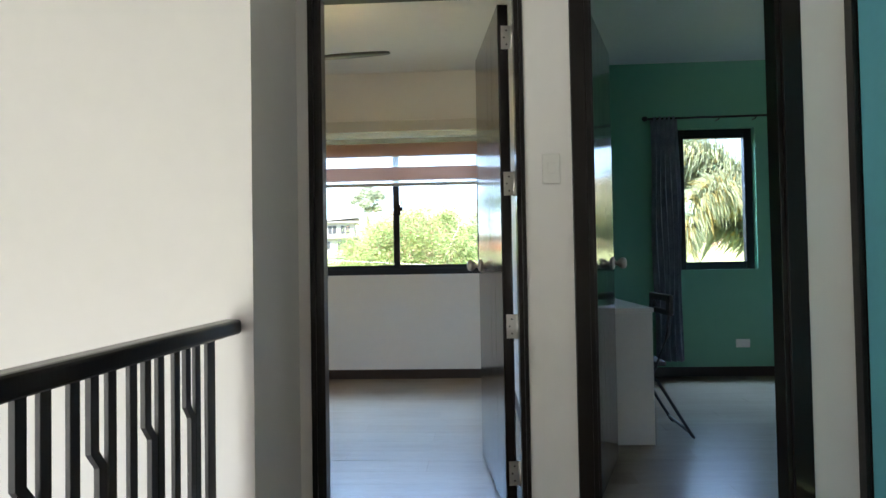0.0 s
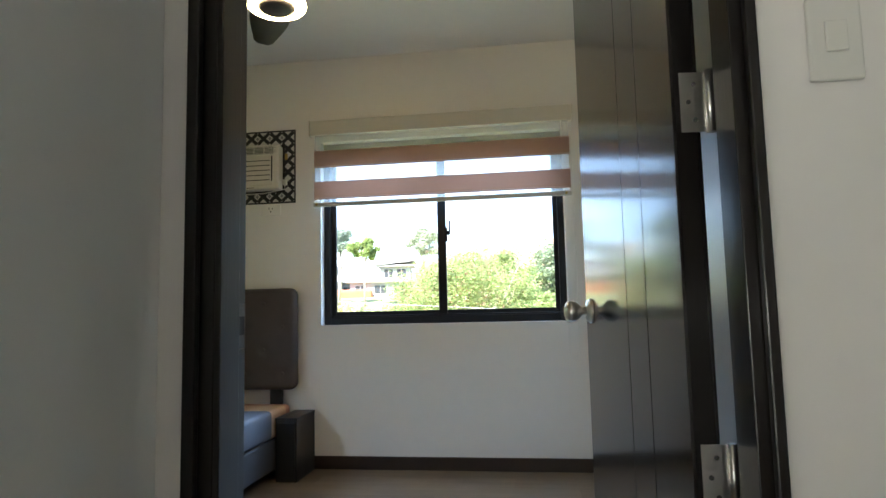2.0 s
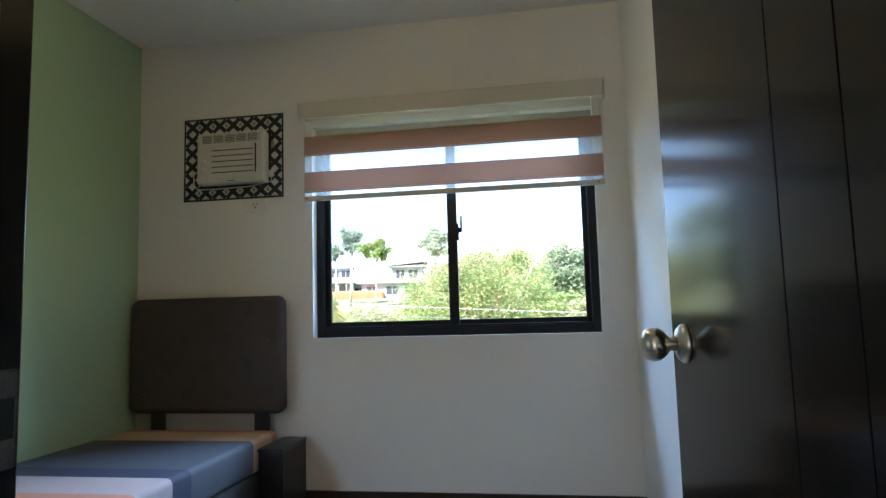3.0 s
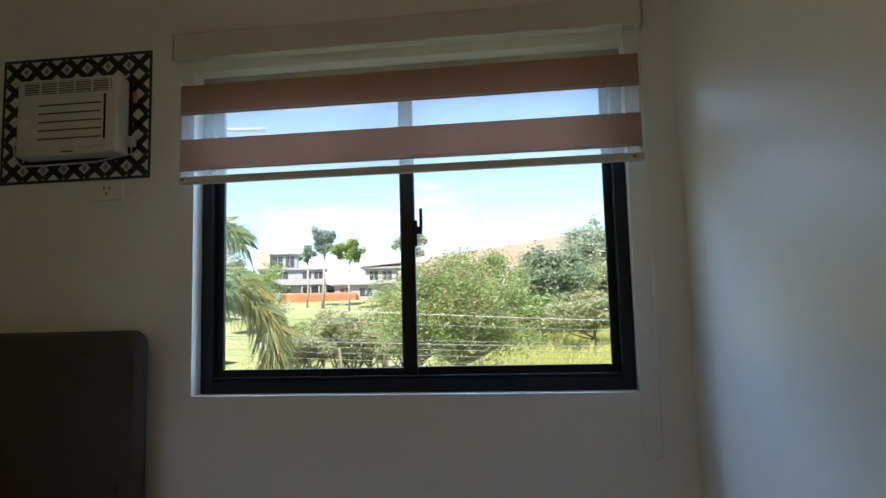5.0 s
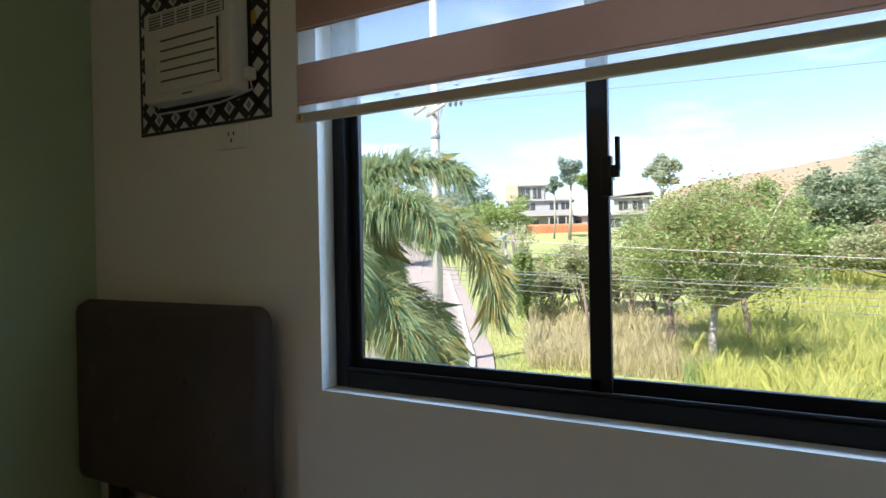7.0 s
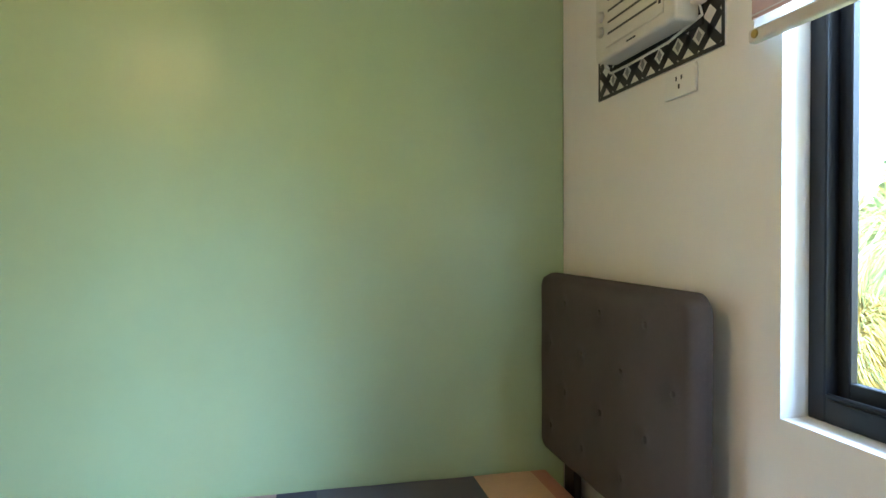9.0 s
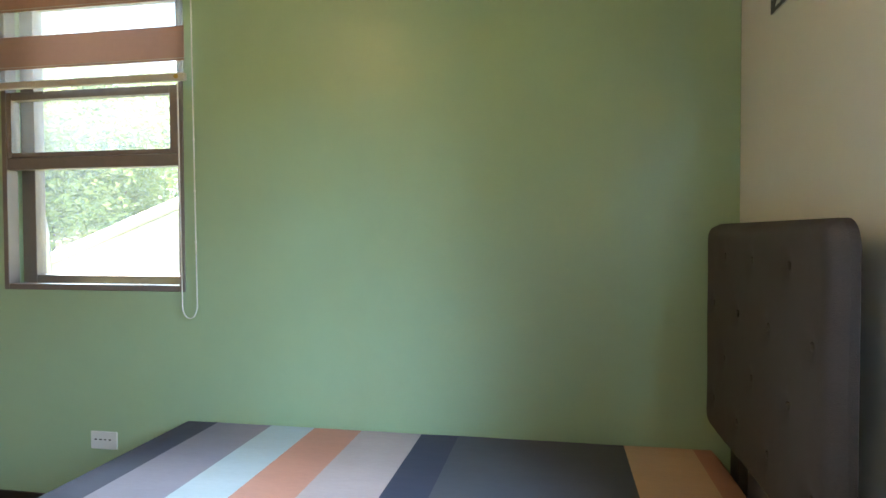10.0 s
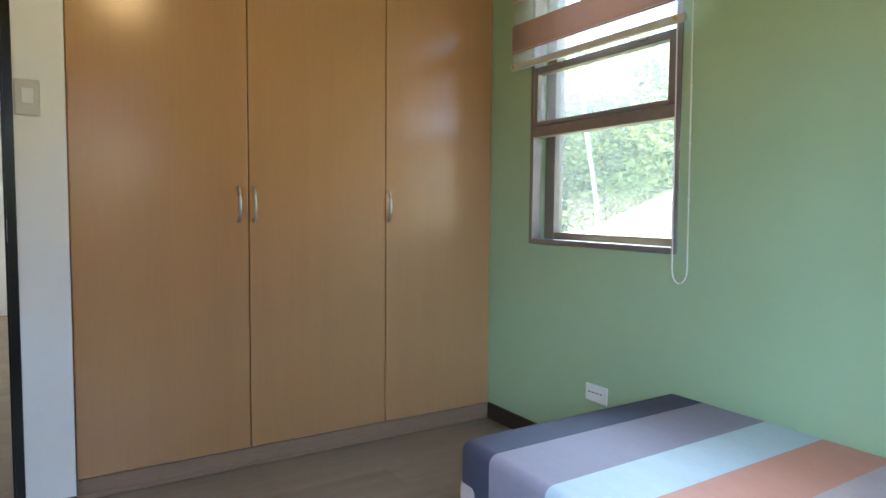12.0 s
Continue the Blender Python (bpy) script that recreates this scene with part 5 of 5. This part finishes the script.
part("pole", tube(bmesh.new(), [(-7.6, -1.2, GROUND), (-7.75, -1.55, 1.2), (-7.9, -2.35, 4.2)], 0.035, 8), M_PALE, guy)


# ---- palms ----
def frond(bm_r, rng, start, heading, rise, length, droop, yellow, out, wide):
    """A plumose frond: an arching rachis with leaflets standing all round it."""
    p = Vector(start)
    el = rise
    d0 = Vector((math.cos(heading), math.sin(heading), 0))
    pts = [p.copy()]
    n = 16
    for k in range(n):
        el -= droop * (0.35 + 1.3 * k / n) / n
        p = p + (d0 * math.cos(el) + Vector((0, 0, math.sin(el)))) * (length / n)
        pts.append(p.copy())
    tube(bm_r, pts, [0.030 * (1 - 0.85 * k / n) + 0.003 for k in range(n + 1)], 6)
    for k in range(2, n):
        for s in range(165):
            u = rng.random()
            q = pts[k].lerp(pts[k + 1], u)
            d = (pts[k + 1] - pts[k]).normalized()
            side = d.cross(Vector((0, 0, 1))).normalized()
            upw = side.cross(d)
            ang = rng.uniform(-0.35 * math.pi, 1.35 * math.pi)
            w = (side * math.cos(ang) + upw * math.sin(ang)) * rng.uniform(0.8, 1.1) + d * rng.uniform(0.6, 1.1)
            w = w.normalized() * (0.62 * (1.05 - 0.55 * abs(k / n - 0.45) * 2) * rng.uniform(0.7, 1.1))
            tip = q + w + Vector((0, 0, -0.16 * w.length * rng.uniform(0.8, 3.2)))
            mid = q + w * 0.55 + Vector((0, 0, 0.02))
            nrm = w.cross(Vector((rng.normal(), rng.normal(), rng.normal()))).normalized() * wide
            i = len(out[0])
            out[0].extend([tuple(q - nrm * 0.6), tuple(q + nrm * 0.6), tuple(mid + nrm), tuple(tip), tuple(mid - nrm)])
            (out[2] if rng.random() < yellow * (0.35 + 0.9 * k / n) else out[1]).append((i, i + 1, i + 2, i + 3, i + 4))


def palm(at, height, fronds, label, seed, wide=0.0048, leaf=None):
    rng = np.random.default_rng(seed)
    base = Vector((at[0], at[1], lift(*at) - 0.05))
    t = thing("palm_tree", base, label, "palm tree")
    crown = Vector((at[0], at[1], height))
    tb = tube(bmesh.new(), [base, base.lerp(crown, 0.5), crown - Vector((0, 0, 0.5)), crown], [0.17, 0.14, 0.11, 0.07], 12)
    part("trunk", tb, M_PALE, t)
    rb = bmesh.new()
    out = ([], [], [])
    for heading, rise, length, droop, yellow in fronds:
        frond(rb, rng, crown, radians(heading), radians(rise), length, radians(droop), yellow, out, wide)
    part("frond_stems", rb, L_PALM, t)
    for nm, fs, m in (("leaflets", out[1], leaf or L_PALM), ("yellow_leaflets", out[2], L_PALMY)):
        me = bpy.data.meshes.new(nm)
        used = sorted({i for f in fs for i in f})
        remap = {i: k for k, i in enumerate(used)}
        me.from_pydata([out[0][i] for i in used], [], [tuple(remap[i] for i in f) for f in fs])
        me.materials.append(m)
        ob = new(nm, me)
        ob.parent = t
        ob.matrix_parent_inverse = Matrix.Translation(-t.location)
    return t

palm((-5.45, 10.6), 0.50, [(-2, 66, 3.7, 165, 0.5), (8, 88, 3.2, 125, 0.06), (-16, 70, 3.0, 120, 0.1), (100, 78, 3.3, 85, 0.05), (170, 76, 3.2, 85, 0.05), (40, 80, 1.9, 70, 0.05), (-24, 34, 2.7, 115, 0.2), (-52, 24, 2.3, 100, 0.5), (-12, 12, 2.6, 70, 0.35), (6, 26, 2.3, 110, 0.12), (-38, 60, 2.4, 120, 0.1), (60, 70, 2.5, 90, 0.05), (150, 60, 2.6, 110, 0.1), (205, 50, 2.6, 110, 0.2), (265, 45, 2.4, 110, 0.4), (95, 55, 2.5, 110, 0.1)],
     "bushy foxtail palm with yellowed frond tips", 3)
palm((5.25, 11.2), 1.15, [(180, 68, 3.9, 165, 0.25), (196, 76, 3.4, 120, 0.1), (164, 55, 3.4, 140, 0.2), (215, 60, 3.2, 150, 0.3), (184, 30, 3.0, 90, 0.3), (260, 55, 2.8, 140, 0.3), (300, 60, 2.8, 130, 0.2), (20, 60, 2.8, 130, 0.2), (80, 60, 2.8, 130, 0.2), (130, 70, 2.8, 120, 0.1)],
     "drooping pale foxtail palm outside the window", 4, 0.0085, L_PALMP)

# ---- utility pole, lines and street lamp ----
UP = spot(-0.574, 20.0)
up = thing("utility_pole", (*UP, lift(*UP)), "grey concrete power pole with crossarms and insulators", "utility pole")
part("pole", tube(bmesh.new(), [(*UP, lift(*UP) - 0.3), (*UP, 10.4)], [0.20, 0.13], 16), M_CONC, up)
def arm_bar(z, dx, dy, half, off=(0, 0)):
    a = Vector((UP[0] + off[0] - dx * half, UP[1] + off[1] - dy * half, z))
    b = Vector((UP[0] + off[0] + dx * half, UP[1] + off[1] + dy * half, z))
    return part("crossarm", tube(bmesh.new(), [a, b], 0.075, 4), M_CONC, up), a, b
def insulators(a, d, n, parent):
    for k in range(n):
        c = Vector(a) + Vector(d) * (0.18 + 0.2 * k)
        q = Vector(d).to_track_quat("Z", "Y").to_matrix().to_4x4()
        part("insulator", lathe(bmesh.new(), [(0.03, -0.05), (0.12, -0.03), (0.14, 0.0), (0.05, 0.04), (0.03, 0.06)], Matrix.Translation(c) @ q, 12), M_INS, parent)
arm1, a1, b1 = arm_bar(7.85, 0.985, 0.17, 2.3, (0.4, -0.16))
arm2, a2, b2 = arm_bar(6.25, 0.75, -0.66, 1.05, (0.3, -0.45))
arm3, a3, b3 = arm_bar(6.5, 0.75, -0.66, 0.75, (-0.75, 0.2))
E = (0.99, 0.10, 0.0)
insulators(b2, E, 3, arm2)
insulators((UP[0] + 0.25, UP[1], 6.9), E, 3, arm1)
for x in (-1.7, 0.9, 2.2):
    insulators((UP[0] + x, UP[1], 7.75), (0.05, 0, -1), 3, arm1)
part("brace", tube(bmesh.new(), [(UP[0], UP[1], 7.0), (UP[0] - 1.3, UP[1] - 0.2, 7.8)], 0.025, 6), M_CONC, up)
part("brace", tube(bmesh.new(), [(UP[0], UP[1], 7.0), (UP[0] + 1.4, UP[1] + 0.2, 7.8)], 0.025, 6), M_CONC, up)
part("brace", tube(bmesh.new(), [(UP[0], UP[1], 5.4), (UP[0] + 0.7, UP[1] - 0.7, 6.2)], 0.02, 6), M_CONC, up)
part("clamp", lathe(bmesh.new(), [(0.17, 5.3), (0.19, 5.35), (0.19, 5.43), (0.17, 5.48)], pose(*UP, 0), 14), M_INS, up)

def wire(x0, y0, z0, x1, y1, z1, sag, r, m, label):
    pts = [(x0 + (x1 - x0) * u, y0 + (y1 - y0) * u, z0 + (z1 - z0) * u - 4 * sag * u * (1 - u)) for u in [k / 30 for k in range(31)]]
    lone("power_line", tube(bmesh.new(), pts, r, 5), m, label, "cable")

wy = 4.39 + 18
wire(UP[0], UP[1], 1.75, 30, wy + 2, 0.35, 0.55, 0.011, M_WIREL, "pale slack telephone cable from pole")
wire(UP[0], UP[1], 1.35, 30, wy + 2, 0.05, 0.50, 0.010, M_WIRE, "thin grey telephone cable from pole")
for k, z in enumerate((0.45, 0.36, 0.20, 0.02, -0.18)):
    wire(UP[0], UP[1], z + 0.15, 30, wy + 2, z - 0.55, 0.35 + 0.03 * k, 0.013 if k == 1 else 0.008, M_WIRE, "grey telephone cable from pole")
wire(b2.x + 0.6, b2.y, 6.25, 34, wy + 2.5, 6.2, 0.55, 0.011, M_WIRE, "thin overhead power cable")
wire(UP[0] + 2.2, UP[1], 7.2, 34, wy + 3.2, 8.0, 0.5, 0.011, M_WIRE, "thin overhead power cable")
wire(UP[0] + 0.9, UP[1], 7.2, 34, wy + 3.6, 8.6, 0.5, 0.011, M_WIRE, "thin overhead power cable")

SL = spot(-0.4385, 28.5)
sl = thing("street_lamp", (*SL, lift(*SL)), "white solar street lamp beside road", "street lamp")
gz = lift(*SL)
part("pole", tube(bmesh.new(), [(*SL, gz), (*SL, 1.9)], [0.07, 0.05], 10), M_CONC, sl)
sp = B(-0.62, 0.62, -0.35, 0.35, -0.025, 0.025)
sp.transform(pose(SL[0] - 0.25, SL[1] - 0.1, 1.72, 12, -24, 0))
part("solar_panel", sp, M_SOLAR, sl, "tilted solar panel")
part("lamp_arm", tube(bmesh.new(), [(SL[0], SL[1], 0.95), (SL[0] - 0.9, SL[1] - 0.3, 1.12)], 0.03, 8), M_CONC, sl)
lh = B(-0.32, 0.32, -0.12, 0.12, -0.04, 0.04, bevel=0.02)
lh.transform(pose(SL[0] - 1.1, SL[1] - 0.35, 1.15, 0, 8, 15))
part("lamp_head", lh, M_PLASTIC, sl)
part("battery_box", B(SL[0] - 0.14, SL[0] + 0.14, SL[1] - 0.24, SL[1] - 0.07, 0.55, 0.85, bevel=0.02), M_GREYP, sl)

PP = spot(-0.297, 24.5)
gp = thing("leaning_post", (*PP, lift(*PP)), "grey leaning wooden post in dry grass", "post")
part("post", tube(bmesh.new(), [(PP[0] + 0.25, PP[1], lift(*PP) - 0.2), (PP[0] - 0.15, PP[1], -0.2)], [0.07, 0.05], 8), M_BARK, gp)


# ---- far houses ----
def storey_house(name, at, turn, label, levels, roof_m, over=0.5):
    """Storeys as (x0, x1, depth, z0, z1, windows) about at, facing -y, with slabs and recessed openings."""
    gz = lift(*at)
    t = thing(name, (*at, gz), label, "house")
    m = pose(at[0], at[1], gz, 0, 0, turn)
    def put(nm, bm, mm, parent=t):
        bm.transform(m)
        return part(nm, bm, mm, parent)
    for x0, x1, dep, z0, z1, wins, mm in levels:
        w = put("storey_wall", B(x0, x1, 0, dep, z0, z1), mm)
        put("floor_slab", B(x0 - over, x1 + over, -over, dep, z1 - 0.02, z1 + 0.3), roof_m)
        for a, b, c, d in wins:
            p = put("window", B(a, b, -0.06, 0.12, c, d), M_DARKG, w)
            put("window_surround", B(a - 0.1, b + 0.1, -0.11, -0.061, d, d + 0.12), mm, w)
            put("mullion", B((a + b) / 2 - 0.05, (a + b) / 2 + 0.05, -0.10, -0.061, c, d), mm, w)
    return t, put

h1 = spot(-0.37, 116)
house, put = storey_house("villa", h1, 18, "white three-storey villa under construction", [
    (-7, 5.5, 9, -0.6, 2.9, [(-6.3, -4.2, 0.3, 2.2), (-3.4, -1.0, 0.0, 2.4), (1.0, 4.6, 0.0, 2.5)], M_WHITEH),
    (-7, 5.5, 8, 3.2, 6.0, [(-6.2, -4.6, 3.9, 5.6), (-3.6, -1.6, 3.3, 5.6), (1.2, 2.8, 3.4, 5.5), (3.4, 5.0, 3.9, 5.5)], M_WHITEH),
    (-7, 0.2, 7, 6.3, 9.0, [(-4.4, -2.6, 6.5, 8.6), (-2.0, -0.4, 6.5, 8.6)], M_WHITEH)], M_WHITEH)
put("stair_tower", B(-7.3, -4.9, -0.6, 3, 6.2, 9.5), M_TANH)
for x in (1.0, 2.6, 4.2, 5.4):
    put("column", B(x, x + 0.25, -2.6, -2.35, -0.6, 3.0), M_WHITEH)
put("balcony_slab", B(-4.5, 5.9, -2.8, -0.52, 2.95, 3.2), M_WHITEH)
put("balcony_rail", B(-4.5, 5.9, -2.8, -2.72, 3.2, 4.05), M_WHITEH)
h2 = spot(-0.247, 108)
house2, put = storey_house("town_house", h2, 8, "white two-storey house with sloping grey roof", [
    (-6, 5, 8, -0.6, 2.6, [(-5.0, -3.2, 0.6, 2.0), (-1.5, 0.6, 0.6, 2.0), (2.0, 4.0, 0.6, 2.0)], M_WHITEH),
    (-0.5, 5, 7, 2.9, 5.4, [(0.3, 1.8, 3.4, 4.9), (2.6, 4.2, 3.4, 4.9)], M_WHITEH)], M_GREYR, 0.7)
rf = B(-1.4, 5.9, -0.9, 7.4, 0, 0.22)
rf.transform(pose(0, 0, 5.75, 0, -5, 0))
put("sloping_roof", rf, M_GREYR)
h3 = spot(-0.315, 125)
storey_house("bungalow", h3, 0, "low white house with grey roof", [(-7, 9, 8, -0.6, 3.0, [(-5, -3, 0.8, 2.2), (0, 2, 0.8, 2.2), (5, 7, 0.8, 2.2)], M_WHITEH)], M_GREYR, 0.8)
h4 = spot(0.187, 92)
storey_house("town_house", h4, -12, "white two-storey house behind trees", [
    (-3.5, 5, 7, 0.4, 3.4, [(-2.6, -1.4, 1.2, 2.7), (0.2, 2.2, 1.0, 2.8)], M_WHITEH), (-2.4, 5, 7, 3.7, 6.4, [(-1.2, 0.4, 4.1, 5.7), (1.6, 3.6, 4.1, 5.7)], M_WHITEH)], M_WHITEH, 0.4)
sw = spot(-0.345, 104)
earth = thing("earth_bank", (*sw, lift(*sw)), "bare red earth bank below villa", "earth bank")
eb = B(-9, 8, -0.8, 3.5, -0.8, 1.5, bevel=0.5, seg=3)
eb.transform(pose(sw[0], sw[1], lift(*sw), 0, 0, 16))
part("bank", eb, M_SOIL, earth)

# ---- field grass ----
def field(name, n, inside, height, width, m, label, seed):
    rng = np.random.default_rng(seed)
    out_v, out_f = [], []
    while len(out_f) < n:
        d = 15 + 50 * rng.random() ** 1.6
        az = rng.uniform(-0.56, 0.45)
        x, y = spot(az, d)
        if not inside(x, y, az, d):
            continue
        z = lift(x, y) - 0.05
        h = height * rng.uniform(0.45, 1.1) * (0.95 + 0.55 * noise.noise(Vector((x * 0.5, y * 0.5, 9))) + 0.3 * noise.noise(Vector((x * 1.7, y * 1.7, 4))))
        a = rng.uniform(0, 2 * math.pi)
        w = width * (0.45 + d / 40)
        dx, dy = math.cos(a) * w, math.sin(a) * w
        lx, ly = (rng.normal(0, 0.30, 2) + 0.45 * np.array((noise.noise(Vector((x * 0.9, y * 0.9, 2))), noise.noise(Vector((x * 0.9, y * 0.9, 6)))))) * h
        i = len(out_v)
        out_v += [(x - dx, y - dy, z), (x + dx, y + dy, z), (x + lx * .4 + dx * .7, y + ly * .4 + dy * .7, z + h * .62), (x + lx, y + ly, z + h * rng.uniform(.85, 1)), (x + lx * .4 - dx * .7, y + ly * .4 - dy * .7, z + h * .62)]
        out_f.append((i, i + 1, i + 2, i + 3, i + 4))
    me = bpy.data.meshes.new(name)
    me.from_pydata(out_v, [], out_f)
    me.materials.append(m)
    tagged(new(name, me), label, "grass", kind="stuff")

field("field_grass", 70000, lambda x, y, az, d: az > -0.13 + 0.05 * noise.noise(Vector((x * .3, y * .3, 1))), 1.35, 0.010, L_GRASS, "tall yellow-green grass filling the field", 5)
field("field_weeds", 26000, lambda x, y, az, d: az > -0.15 and d < 40 and noise.noise(Vector((x * .45, y * .45, 8))) + 0.5 * noise.noise(Vector((x * 1.4, y * 1.4, 3))) > 0.12, 1.0, 0.011, L_BUSH, "darker green weeds among the field grass", 15)
field("dry_grass", 9000, lambda x, y, az, d: -0.40 < az < -0.10 and 21 < d < 36, 1.15, 0.014, L_DRY, "dry straw-coloured grass at the field edge", 6)
field("verge_grass", 9000, lambda x, y, az, d: -0.47 < az < -0.28 and 18 < d < 60, 0.28, 0.012, L_GRASS, "short green verge grass beside road", 7)

# ---- floor planks ----
def planks(parent, x0, x1, y0, y1):
    """Boards along x with hairline joints; whole boards share one mesh."""
    W, L = 0.182, 1.22
    shared = {}
    row, y = 0, y0
    while y < y1 - 0.01:
        h = min(W, y1 - y)
        x = x0 - (0, 0.45, 0.85)[row % 3]
        while x < x1 - 0.01:
            a, b = max(x, x0), min(x + L, x1)
            if b - a > 0.02:
                key = (round(b - a, 4), round(h, 4))
                if key not in shared:
                    shared[key] = to_mesh("plank", block(bmesh.new(), 0.0003, b - a - 0.0003, 0.0003, h - 0.0003, -0.0115, 0.0, bevel=0.0004, seg=1), M_PLANK)
                ob = new("plank", shared[key])
                ob.location = (a, y, 0)
                ob.parent = parent
            x += L
        y += W
        row += 1

fl = tagged(new("floor"), "greige wood plank floor with low sheen", "floor", kind="structure")
planks(fl, WEST, EAST, 2.905, NORTH)
planks(fl, WEST, WR, 2.723, 2.905)
fl2 = tagged(new("floor_2"), "greige wood plank floor with low sheen", "floor", kind="structure")
planks(fl2, EAST + 0.10, 3.80, 2.915, NORTH)
fl3 = tagged(new("floor_hall"), "greige wood plank floor with low sheen", "floor", kind="structure")
planks(fl3, -0.66, 1.632, -2.24, 2.286)
planks(fl3, -0.56, 1.632, 2.286, 2.815)
planks(fl3, D1[0], D1[1], 2.815, 2.915)
planks(fl3, D2[0], D2[1], 2.815, 2.915)
